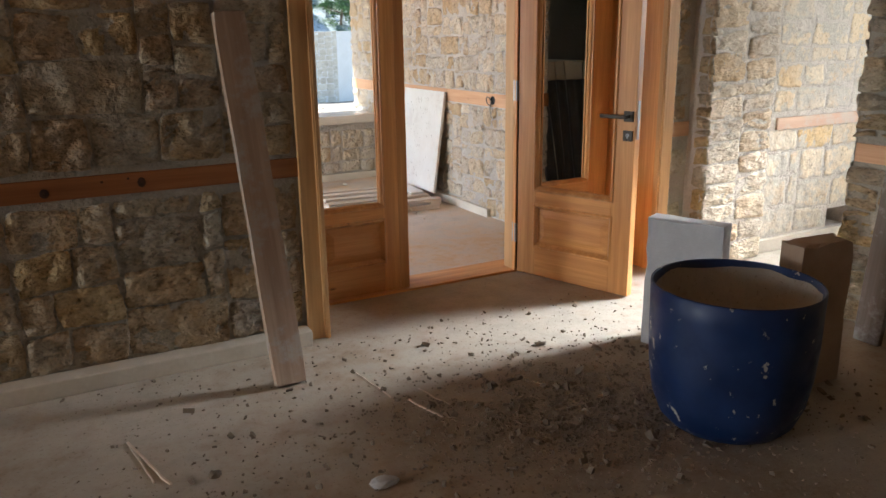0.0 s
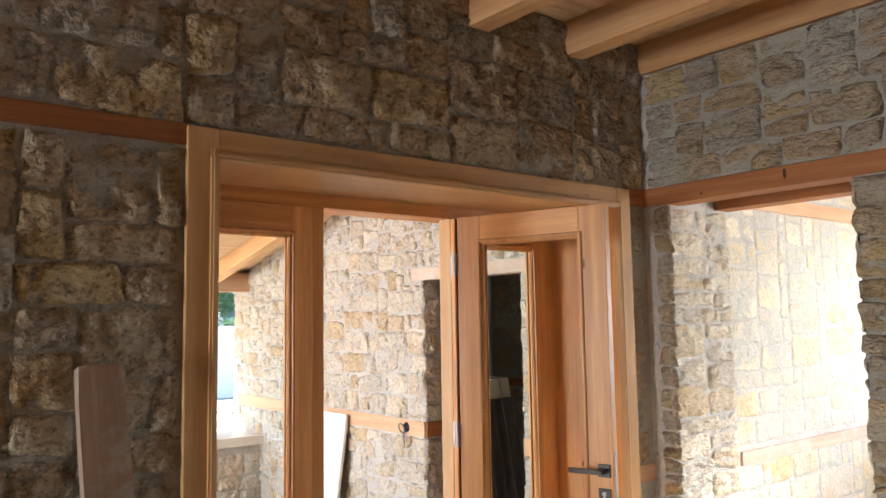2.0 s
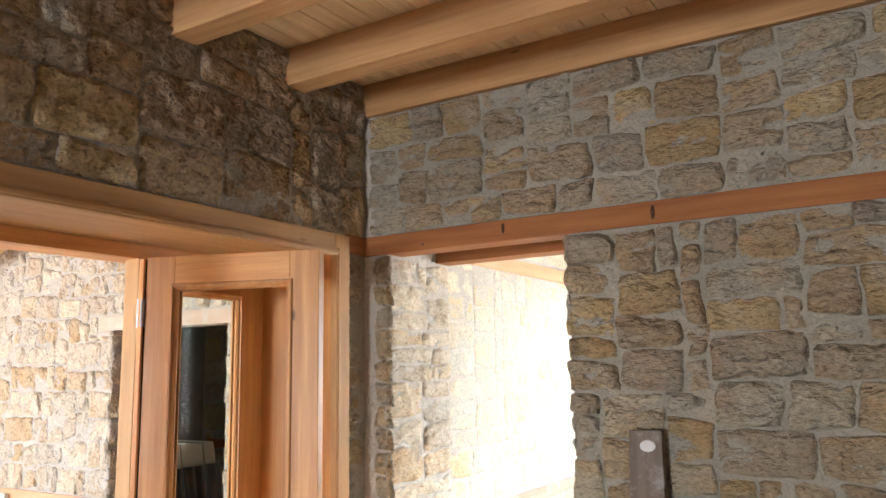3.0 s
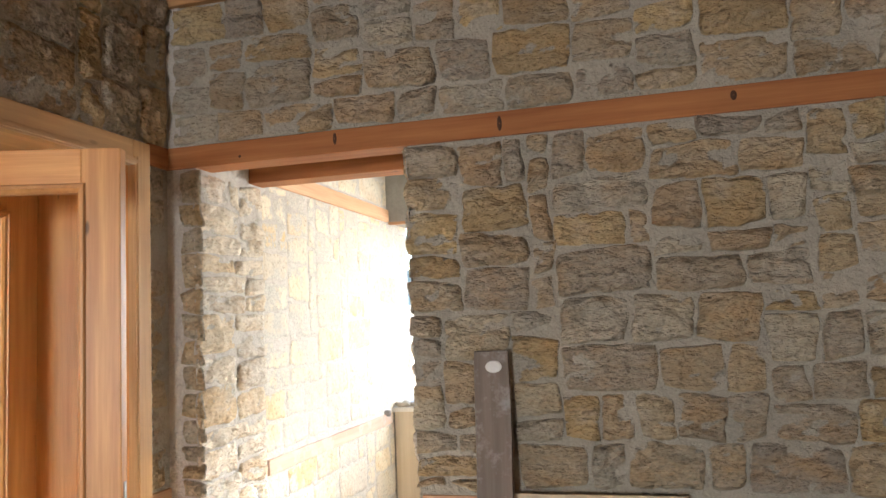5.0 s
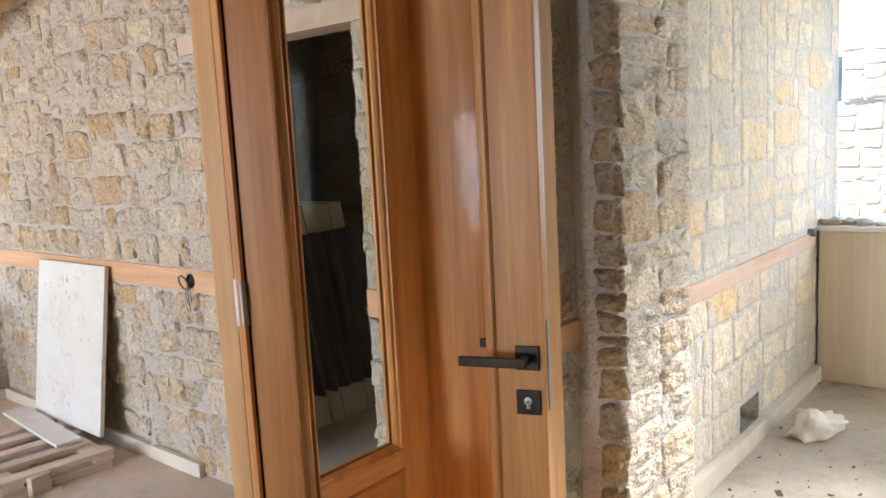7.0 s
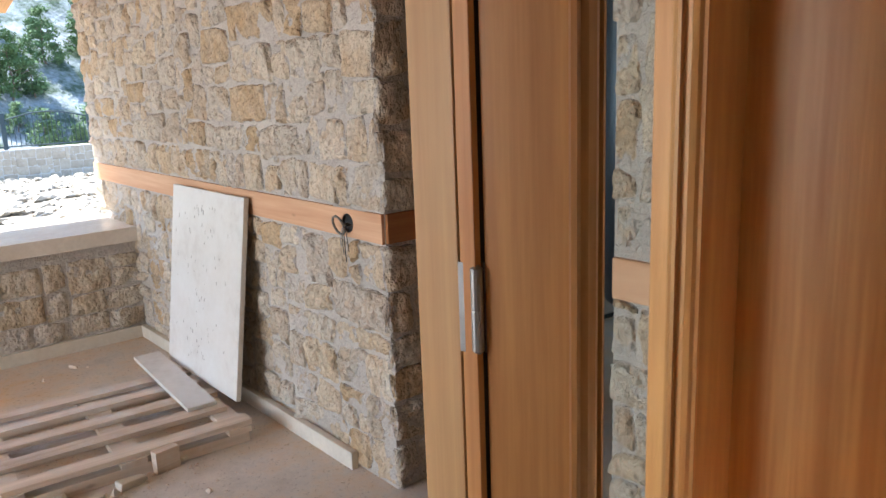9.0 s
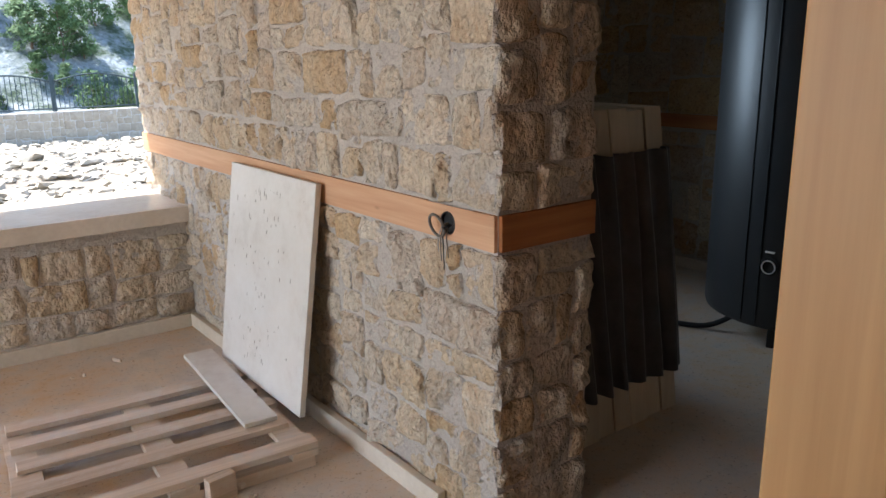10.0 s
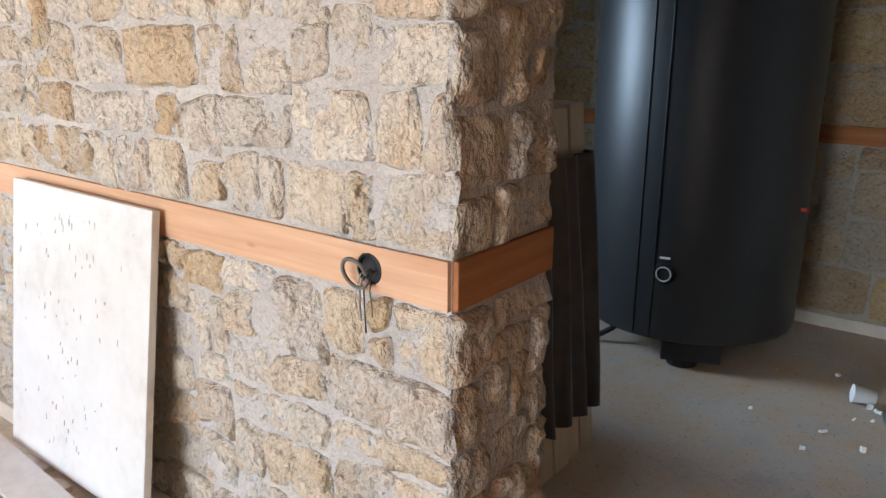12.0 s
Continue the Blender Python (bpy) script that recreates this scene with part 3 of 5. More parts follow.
def joinery(parent, x0, x1, z0, z1, stile, glass_z, panel, y0, y1, mid_rail_top, handed=0):
    """A glazed leaf with a fielded lower panel, in the parent's xz plane."""
    sl, sr = stile
    for name, r in (("stile", (x0, x0 + sl, y0, y1, z0, z1)), ("stile", (x1 - sr, x1, y0, y1, z0, z1))):
        part(name, boxes(r, bevel=0.004), m_oak, parent)
    for r in ((x0 + sl, x1 - sr, y0, y1, glass_z[1], z1), (x0 + sl, x1 - sr, y0, y1, panel[1], glass_z[0]), (x0 + sl, x1 - sr, y0, y1, z0, panel[0])):
        part("rail", boxes(r, bevel=0.003), m_oak_x, parent)
    ym = (y0 + y1) / 2
    part("glass_pane", boxes((x0 + sl - 0.01, x1 - sr + 0.01, ym - 0.003, ym + 0.003, glass_z[0] - 0.01, glass_z[1] + 0.01)), m_glass, parent, "clear glass pane").visible_shadow = False
    a, b = x0 + sl, x1 - sr
    for y, o in ((y0, 0.012), (y1, -0.012)):
        ring = [(0.018, 0.0), (0.018, -o * 0.3), (0.013, -o * 0.75), (0.006, -o * 0.75), (0.004, -o * 0.2), (-0.004, o * 0.1), (-0.010, o * 0.9), (-0.010, o * 1.5), (0.0, o * 1.5)]
        part("glazing_bead", moulding(a + 0.004, b - 0.004, glass_z[0] + 0.004, glass_z[1] - 0.004, y, ring), m_oak, parent)
    bm = bmesh.new()
    box(bm, a - 0.005, b + 0.005, ym - 0.008, ym + 0.008, panel[0] - 0.005, panel[1] + 0.005)
    for s in (-1, 1):
        vs = [(a + 0.02, panel[0] + 0.02, 0.008), (b - 0.02, panel[0] + 0.02, 0.008), (b - 0.02, panel[1] - 0.02, 0.008), (a + 0.02, panel[1] - 0.02, 0.008),
              (a + 0.06, panel[0] + 0.06, 0.02), (b - 0.06, panel[0] + 0.06, 0.02), (b - 0.06, panel[1] - 0.06, 0.02), (a + 0.06, panel[1] - 0.06, 0.02)]
        q = [bm.verts.new((x, ym + s * d, z)) for x, z, d in vs]
        for f in ((0, 1, 5, 4), (1, 2, 6, 5), (2, 3, 7, 6), (3, 0, 4, 7), (4, 5, 6, 7)):
            bm.faces.new([q[k] for k in f])
    part("fielded_panel", bm, m_oak_x, parent)
    for y, o in ((y0, 0.010), (y1, -0.010)):
        ring = [(0.015, 0.0), (0.015, -o * 0.3), (0.010, -o * 0.7), (0.004, -o * 0.7), (-0.002, o * 0.2), (-0.012, o * 1.4), (0.0, o * 1.4)]
        part("panel_bead", moulding(a + 0.002, b - 0.002, panel[0] + 0.002, panel[1] - 0.002, y, ring), m_oak, parent)


door_frame = thing("door_frame", pose(0, 0, 0), "honey-coloured larch door frame with deep lining and casing", "door frame")
door_frame["kind"] = "structure"
part("lining", boxes((1.76, 1.783, 3.79, 4.425, 0, 2.195), bevel=0.002), m_casing, door_frame)
part("lining", boxes((3.852, 3.875, 3.79, 4.425, 0, 2.195), bevel=0.002), m_oak, door_frame)
part("head_lining", boxes((1.783, 3.852, 3.79, 4.425, 2.172, 2.195), bevel=0.002), m_casing_x, door_frame)
for x0, x1, inner in ((1.684, 1.79, 1), (3.845, 3.95, 0)):
    bm = boxes((x0, x1, 3.772, 3.798, 0, 2.268), bevel=0.004)
    xi = (x1 - 0.03, x1) if inner else (x0, x0 + 0.03)
    box(bm, xi[0], xi[1], 3.762, 3.773, 0, 2.2, 0.004)
    box(bm, xi[0] + 0.008, xi[1] - 0.008, 3.756, 3.763, 0, 2.2, 0.003)
    part("casing", bm, m_casing, door_frame)
bm = boxes((1.79, 3.845, 3.772, 3.798, 2.165, 2.268), bevel=0.004)
box(bm, 1.76, 3.875, 3.762, 3.773, 2.165, 2.195, 0.004)
box(bm, 1.765, 3.87, 3.756, 3.763, 2.173, 2.187, 0.003)
part("head_casing", bm, m_casing_x, door_frame)
part("head", boxes((1.783, 3.852, 4.235, 4.40, 2.112, 2.172), bevel=0.003), m_oak_x, door_frame)
part("mullion", boxes((2.385, 2.441, 4.224, 4.40, 0.0, 2.112), bevel=0.003), m_oak, door_frame)
bm = boxes((3.133, 3.25, 4.217, 4.304, 0.0, 2.112), bevel=0.003)
part("mullion", bm, m_casing, door_frame)
part("seal", boxes((3.143, 3.245, 4.206, 4.216, 0.013, 2.105)), m_seal, door_frame, "black rubber door seal")
part("rebate_strip", boxes((3.127, 3.138, 4.178, 4.206, 0.013, 2.105), bevel=0.002), m_oak, door_frame)
part("threshold", boxes((1.783, 3.852, 4.192, 4.42, -0.09, 0.012), bevel=0.004), m_oak_x, door_frame)


def sidelight(x0, x1, stiles):
    t = thing("sidelight", pose(0, 0, 0), "fixed larch sidelight with clear glass above a fielded panel", "door", "fixed sidelights of the door")
    joinery(t, x0, x1, 0.014, 2.11, stiles, (0.505, 1.988), (0.19, 0.42), 4.222, 4.272, 0.5)


sidelight(1.787, 2.384, (0.152, 0.096))
sidelight(3.252, 3.848, (0.09, 0.152))

a = Vector((3.14, 4.175, 0))
b = Vector((3.386, 3.471, 0))
LEAF = (b - a).length
door_leaf = thing("door_leaf", pose(a.x, a.y, 0.0, 0, 0, math.degrees(math.atan2(b.y - a.y, b.x - a.x))), "open larch door leaf with tall glass and fielded panel", "door")
joinery(door_leaf, 0.0, LEAF, 0.008, 2.11, (0.128, 0.122), (0.53, 1.984), (0.195, 0.428), 0.0, 0.052, 0.5)


def furniture(side):
    """Lever, roses and key plate on one face of the leaf."""
    y = 0.0 if side < 0 else 0.052
    bm = boxes((0.680, 0.734, min(y, y + side * 0.009), max(y, y + side * 0.009), 0.953, 1.007), bevel=0.002)
    h = part("handle", bm, m_iron, door_leaf, "dark bronze lever handle on a square rose")
    bm = bmesh.new()
    box(bm, 0.698, 0.716, min(y, y + side * 0.060), max(y, y + side * 0.060), 0.971, 0.989, 0.003)
    box(bm, 0.566, 0.716, min(y + side * 0.045, y + side * 0.058), max(y + side * 0.045, y + side * 0.058), 0.970, 0.991, 0.003)
    part("lever", bm, m_iron, h)
    k = part("key_plate", boxes((0.680, 0.734, min(y, y + side * 0.009), max(y, y + side * 0.009), 0.853, 0.907), bevel=0.002), m_iron, door_leaf, "square dark key plate")
    bm = bmesh.new()
    lathe(bm, [(0.009, 0), (0.009, 0.012), (0.002, 0.013)], 16)
    box(bm, -0.004, 0.004, -0.017, -0.006, 0, 0.012, 0.001)
    ob = part("cylinder", bm, m_steel, k, "steel lock cylinder")
    ob.matrix_local = pose(0.707, y + side * 0.002, 0.885, 90 if side < 0 else -90, 0, 0)


furniture(-1)
furniture(1)
part("lock_face", boxes((LEAF, LEAF + 0.003, 0.016, 0.036, 0.86, 1.06), bevel=0.001), m_steel, door_leaf, "steel lock face on the leaf edge")
for z in (1.885, 1.085, 0.25):
    bm = bmesh.new()
    box(bm, -0.004, 0.0, 0.004, 0.032, z - 0.060, z + 0.060, 0.001)
    h = part("hinge", bm, m_steel, door_leaf, "zinc-plated butt hinge")
    bm = bmesh.new()
    lathe(bm, [(0.002, z - 0.060), (0.008, z - 0.054), (0.008, z - 0.002), (0.0075, z), (0.008, z + 0.002), (0.008, z + 0.054), (0.002, z + 0.060)], 12)
    bmesh.ops.translate(bm, verts=bm.verts, vec=(-0.008, -0.006, 0))
    box(bm, -0.036, -0.012, -0.004, 0.0, z - 0.060, z + 0.060, 0.001)
    part("knuckle", bm, m_steel, h)


# ---- hall: planks, barrel, blocks, sheet ----
def board_shape(w, d, h, wob=0.004, bevel=0.004):
    """A sawn board with slightly uneven edges, base centre at the origin."""
    bm = bmesh.new()
    n = 14
    rings = []
    for k in range(n + 1):
        z = h * k / n
        e = [noise.noise(Vector((q * 3.1, z * 4, w * 9))) * wob for q in range(4)]
        rings.append([bm.verts.new(p) for p in ((-w / 2 + e[0], -d / 2, z), (w / 2 + e[1], -d / 2 + e[2] * 0.4, z), (w / 2 + e[1], d / 2, z), (-w / 2 + e[0], d / 2 + e[3] * 0.4, z))])
    for a, b in zip(rings, rings[1:]):
        for q in range(4):
            bm.faces.new((a[q], a[(q + 1) % 4], b[(q + 1) % 4], b[q]))
    bm.faces.new(list(reversed(rings[0])))
    bm.faces.new(rings[-1])
    es = [e for e in bm.edges if abs(e.verts[0].co.z - e.verts[1].co.z) > 1e-4 or e.verts[0].co.z < 1e-5 or e.verts[0].co.z > h - 1e-5]
    bmesh.ops.bevel(bm, geom=es, offset=bevel, segments=1, affect="EDGES")
    return bm


def lean(foot, top, face):
    """Pose of a thing whose own z runs from foot to top and whose -y looks along face."""
    z = (Vector(top) - Vector(foot)).normalized()
    y = -Vector(face)
    y = (y - z * y.dot(z)).normalized()
    x = y.cross(z)
    m = Matrix((x, y, z)).transposed().to_4x4()
    return Matrix.Translation(foot) @ m


foot, top = Vector((1.455, 3.35, 0.006)), Vector((1.42, 3.745, 1.50))
solid("leaning_plank", board_shape(0.128, 0.045, (top - foot).length), m_plank, "dusty timber plank leaning on the stone wall", "plank", at=lean(foot, top, (0, -1, 0)))
foot, top = Vector((3.91, 2.43, 0.004)), Vector((4.045, 2.43, 1.40))
solid("leaning_plank", board_shape(0.125, 0.03, (top - foot).length), m_plank_grey, "dark grey mortar-stained plank leaning on the wall", "plank", at=lean(foot, top, (-1, 0, 0)))
plank = bpy.data.objects["leaning_plank.001"]
bm = bmesh.new()
lathe(bm, [(0.002, 0.0), (0.022, 0.0), (0.024, 0.002), (0.02, 0.004), (0.002, 0.005)], 20)
blob = part("paint_blob", bm, m_white, plank, "dab of white filler")
blob.matrix_local = pose(0.008, -0.0155, 1.345, 90, 0, 0) @ Matrix.Diagonal((1.25, 0.9, 1, 1))
foot, top = Vector((3.93, 2.09, 0.003)), Vector((4.055, 2.09, 0.90))
solid("shuttering_sheet", board_shape(0.60, 0.02, (top - foot).length, 0.002, 0.002), m_sheet, "pale shuttering sheet leaning on the stone wall", "sheet", at=lean(foot, top, (-1, 0, 0)))


def barrel():
    t = thing("barrel", pose(2.775, 2.245, 0.0), "blue cut-down plastic barrel spattered with mortar", "barrel")
    prof = [(0.02, 0.0), (0.17, 0.0), (0.205, 0.012), (0.235, 0.045), (0.262, 0.12), (0.277, 0.22), (0.284, 0.34), (0.285, 0.46), (0.287, 0.535), (0.283, 0.54),
            (0.278, 0.535), (0.276, 0.40), (0.27, 0.25), (0.255, 0.14), (0.23, 0.10), (0.02, 0.095)]
    bm = bmesh.new()
    lathe(bm, [(r * 1.03, z) for r, z in prof], 64)
    part("shell", bm, m_barrel, t, "blue plastic shell with mortar splashes", True)
    bm = bmesh.new()
    lathe(bm, [(0.005, 0.36), (0.1, 0.362), (0.2, 0.375), (0.255, 0.42), (0.274, 0.46), (0.279, 0.515)], 48)
    for v in bm.verts:
        v.co.z += 0.03 * noise.noise(v.co * 7)
    part("dried_mortar", bm, m_floor, t, "dried mortar in the bottom", True)


barrel()


def chipped_block(w, d, h, seed):
    bm = bmesh.new()
    box(bm, -w / 2, w / 2, -d / 2, d / 2, 0, h)
    bmesh.ops.subdivide_edges(bm, edges=bm.edges[:], cuts=7, use_grid_fill=True)
    for v in bm.verts:
        p = v.co
        edge = sum((abs(abs(p.x) - w / 2) < 1e-4, abs(abs(p.y) - d / 2) < 1e-4, p.z < 1e-4 or p.z > h - 1e-4))
        k = noise.noise(p * 14 + Vector((seed, 0, 0)))
        if edge >= 2 and p.z > 0.001 and k > 0.12:
            v.co = Vector((p.x * (1 - 0.12 * k), p.y * (1 - 0.12 * k), p.z - 0.03 * k * (p.z > h - 0.001)))
        else:
            v.co += Vector((k, -k, 0)) * 0.0015
    return bm


solid("concrete_block", chipped_block(0.10, 0.34, 0.60, 3.0), m_block, "pale grey aerated concrete block standing upright", "block", "upright building blocks", at=pose(3.14, 2.83, 0, 0, 0, 24))
solid("concrete_block", chipped_block(0.09, 0.20, 0.56, 8.0), m_block, "pale grey aerated concrete block standing upright", "block", "upright building blocks", at=pose(3.26, 2.93, 0, 0, 0, 20))
solid("concrete_block", chipped_block(0.27, 0.11, 0.60, 5.0), m_block_brown, "chipped building block standing upright beside the barrel", "block", "upright building blocks", at=pose(3.32, 2.325, 0, 0, 0, -6))

# ---- passage beyond the opening ----
solid("window_panel", boxes((6.645, 6.668, 1.9, 3.715, 0.004, 0.865), bevel=0.002), m_travertine_panel, "veined beige travertine panel below the window", "panel", kind="structure")
solid("window_sill", boxes((6.63, 7.16, 1.91, 3.73, 0.866, 0.895), bevel=0.004), m_travertine, "pale stone window sill", "window sill", kind="structure")
solid("lintel_strip", boxes((6.66, 6.70, 1.91, 3.72, 2.225, 2.244), bevel=0.002), m_band_pale_y, "thin timber strip under the concrete lintel", "trim", kind="structure")


bm = bmesh.new()
tube(bm, [(0, 0.06, 0), (0, -0.035, 0)], 0.022, 14)
solid("pipe_stub", bm, m_cable, "grey plastic pipe stub poking out of the wall", "pipe", smooth=True, at=pose(6.50, 3.735, 0.872))


def crumpled_bag():
    bm = bmesh.new()
    bmesh.ops.create_icosphere(bm, subdivisions=4, radius=1)
    for v in bm.verts:
        p = v.co.copy()
        k = 1 + 0.35 * noise.noise(p * 2.2) + 0.22 * noise.noise(p * 5.5)
        lobe = 0.10 * max(0, 1 - abs(p.x + 0.6) * 1.6)
        v.co = Vector((p.x * 0.19 * k, p.y * 0.10 * k, max(0.0, 0.060 + p.z * (0.060 + lobe) * k)))
    solid("crumpled_bag", bm, m_bag, "crumpled dusty white plastic bag on the floor", "bag", smooth=True, at=pose(5.80, 3.50, 0.0, 0, 0, -25) @ Matrix.Scale(0.78, 4))


crumpled_bag()


# ---- porch things ----
cap = solid("parapet_cap", boxes((-2.5, 3.995, 8.07, 8.80, 0.507, 0.595), bevel=0.006), m_cap, "pale travertine cap slab on the parapet", "cap slab", kind="structure")


def leaning_slab():
    foot, top = Vector((3.835, 6.94, 0.006)), Vector((3.962, 6.94, 0.905))
    h = (top - foot).length
    bm = bmesh.new()
    box(bm, -0.395, 0.395, -0.012, 0.012, 0, h, 0.003)
    t = solid("travertine_slab", bm, m_travertine, "polished cream travertine slab leaning on the porch wall", "slab", at=lean(foot, top, (-1, 0, 0)))
    rng = random.Random(4)
    bm = bmesh.new()
    for _ in range(80):
        x, z = rng.gauss(-0.05, 0.16), rng.uniform(0.08, h - 0.05)
        if abs(x) < 0.38:
            w, q = rng.uniform(0.0008, 0.0024), rng.uniform(0.002, 0.011)
            box(bm, x - w, x + w, -0.0128, -0.0118, z - q, z + q, wob=0.0012)
    part("pits", bm, m_pit, t, "small dark pits in the stone")


leaning_slab()


def pallet():
    t = thing("pallet", pose(3.345, 6.795, FLOOR_P, 0, 0, -4), "weathered wooden pallet lying on the porch floor", "pallet")
    rng = random.Random(2)
    for k, y in enumerate((-0.37, -0.17, 0.02, 0.20, 0.36)):
        bm = bmesh.new()
        box(bm, -0.47 + rng.uniform(-0.02, 0.02), 0.47 + rng.uniform(-0.02, 0.02), y - 0.036, y + 0.036, 0.072, 0.094, 0.002, 0.003)
        part("slat", bm, m_pallet, t)
    for x in (-0.43, 0.0, 0.43):
        bm = bmesh.new()
        box(bm, x - 0.05, x + 0.05, -0.42, 0.41, 0.045, 0.071, 0.002, 0.002)
        part("bearer", bm, m_pallet, t)
    for y in (-0.36, 0.0, 0.36):
        bm = bmesh.new()
        box(bm, -0.47, 0.47, y - 0.05, y + 0.05, 0.0, 0.044, 0.002, 0.002)
        part("bottom_board", bm, m_pallet, t)


pallet()
foot, top = Vector((3.69, 6.57, 0.008)), Vector((3.76, 7.54, 0.03))
solid("stone_strip", board_shape(0.13, 0.018, 0.80, 0.002, 0.002), m_travertine, "pale stone strip lying across the pallet", "stone strip", at=lean((3.69, 6.60, 0.012), (3.735, 7.40, 0.03), (0.0, 0.0, 1.0)))
solid("timber_offcut", boxes((-0.05, 0.05, -0.02, 0.02, 0, 0.09), bevel=0.003), m_pallet, "square timber offcut by the pallet", "offcut", at=pose(3.43, 6.36, FLOOR_P, 0, 0, 8))


# ---- boiler room ----
def tank():
    t = thing("storage_tank", pose(6.48, 5.975, FLOOR_P), "tall charcoal insulated hot-water storage tank", "water tank")
    bm = bmesh.new()
    R = 0.50
    prof = [(0.05, 0.13), (R - 0.03, 0.13), (R - 0.006, 0.137), (R, 0.16), (R, 2.05), (R - 0.01, 2.08), (R - 0.06, 2.12), (0.05, 2.16)]
    lathe(bm, prof, 96)
    part("jacket", bm, m_tank, t, "charcoal insulation jacket", True)
    bm = bmesh.new()
    for k in range(2):
        a0 = math.radians(173 + 9 * k)
        tube(bm, [((R + 0.002) * math.cos(a0), (R + 0.002) * math.sin(a0), z) for z in (0.15, 0.8, 1.4, 2.04)], 0.003, 6)
    part("seam", bm, m_tank, t, "vertical closing seam of the jacket", True)
    for a0 in (200, 320, 80):
        bm = bmesh.new()
        c, s = math.cos(math.radians(a0)), math.sin(math.radians(a0))
        lathe(bm, [(0.02, 0.0), (0.07, 0.0), (0.07, 0.03), (0.05, 0.035), (0.05, 0.14)], 20)
        bmesh.ops.translate(bm, verts=bm.verts, vec=(c * 0.38, s * 0.38, 0))
        part("foot", bm, m_seal, t, "black foot")
    d = Vector((5.972 - 6.48, 5.911 - 5.975, 0)).normalized()
    bm = bmesh.new()
    lathe(bm, [(0.003, 0.004), (0.045, 0.004), (0.047, 0.0), (0.047, -0.01)], 32)
    dial = part("dial", bm, m_seal, t, "black round thermometer dial")
    q = pose(d.x * (R + 0.003), d.y * (R + 0.003), 0.45) @ d.to_track_quat("Z", "Y").to_matrix().to_4x4()
    dial.matrix_local = q
    bm = bmesh.new()
    lathe(bm, [(0.029, 0.004), (0.029, 0.010), (0.034, 0.010), (0.034, 0.004)], 32, False)
    part("ring", bm, m_white, dial, "pale dial ring")
    bm = boxes((-0.022, 0.022, 0.068, 0.076, -0.004, 0.005))
    part("marking", bm, m_white, dial, "small pale marking above the dial")
    bm = bmesh.new()
    box(bm, -0.13, 0.13, -0.03, 0.03, 0.04, 0.13, 0.008)
    f = part("base_block", bm, m_seal, t, "black block under the jacket")
    f.matrix_local = pose(-0.40, -0.18, 0, 0, 0, 114)
    bm = bmesh.new()
    a0 = math.radians(262)
    box(bm, -0.012, 0.03, -0.009, 0.009, 0.715, 0.733, 0.004)
    f = part("tap", bm, m_red, t, "small red drain tap")
    f.matrix_local = pose(R * math.cos(a0), R * math.sin(a0), 0, 0, 0, 262)


tank()
bm = bmesh.new()
tube(bm, [(5.95 + 0.014 * k, 6.62 - 0.03 * k - 0.03 * math.sin(k * 0.25), FLOOR_P + 0.016 + 0.0016 * max(0, k - 8) ** 2) for k in range(16)], 0.014, 10)
solid("hose", bm, m_seal, "black rubber hose lying under the tank", "hose", smooth=True)


def slab_pack():
    t = thing("slab_pack", pose(4.80, 5.84, FLOOR_P), "pack of cream stone slabs wrapped in black plastic", "slab pack")
    rng = random.Random(6)
    n, w, h = 8, 0.098, 1.25
    for k in range(n):
        bm = bmesh.new()
        x = -0.36 + k * w
        box(bm, x + 0.003, x + w - 0.003, rng.uniform(-0.012, 0.012), 0.75, 0.0, h + rng.uniform(-0.015, 0.02), 0.003)
        for v in bm.verts:
            v.co.x -= 0.17 * v.co.z
        part("slab", bm, m_travertine_panel, t)
    bm = bmesh.new()
    cols, rows = 70, 26
    grid = []
    for i in range(cols + 1):
        u = i / cols
        col = []
        for j in range(rows + 1):
            v = j / rows
            x = -0.40 + u * 0.82
            z = 0.20 + v * (h - 0.34) + 0.015 * noise.noise(Vector((x * 20, 0, v * 3)))
            y = -0.035 + 0.022 * math.sin(x * 2 * math.pi / w) + 0.02 * noise.noise(Vector((x * 26, 3, z * 1.6)))
            col.append(bm.verts.new((x, y, z)))
        grid.append(col)
    for i in range(cols):
        for j in range(rows):
            bm.faces.new((grid[i][j], grid[i + 1][j], grid[i + 1][j + 1], grid[i][j + 1]))
    box(bm, 0.405, 0.425, -0.03, 0.77, 0.2, h - 0.14, 0.006)
    for v in bm.verts:
        v.co.x -= 0.17 * v.co.z
    part("wrap", bm, m_wrap, t, "creased black plastic wrap", True)


slab_pack()
bm = bmesh.new()
lathe(bm, [(0.02, 0.0), (0.027, 0.0), (0.037, 0.085), (0.039, 0.088), (0.036, 0.088), (0.026, 0.004), (0.001, 0.003)], 28)
solid("plastic_cup", bm, m_white, "white disposable cup lying on the floor", "cup", smooth=True, at=pose(6.19, 5.06, FLOOR_P + 0.033, 84, 0, 200))
bm = bmesh.new()
for q in range(4):
    tube(bm, [((0.11 + 0.008 * q) * math.cos(k * 0.2), (0.11 + 0.006 * q) * math.sin(k * 0.2), 0.01 + 0.012 * q + 0.006 * math.sin(k * 0.6 + q)) for k in range(33)], 0.007, 6)
solid("cable_coil", bm, m_steel, "coil of grey cable on the floor", "cable", smooth=True, at=pose(6.02, 4.88, FLOOR_P))


# ---- outside ----
def ground_z(x, y):
    far = max(0.0, y - 9) / 19
    z = -0.35 - 0.65 * min(1.0, far)
    return z


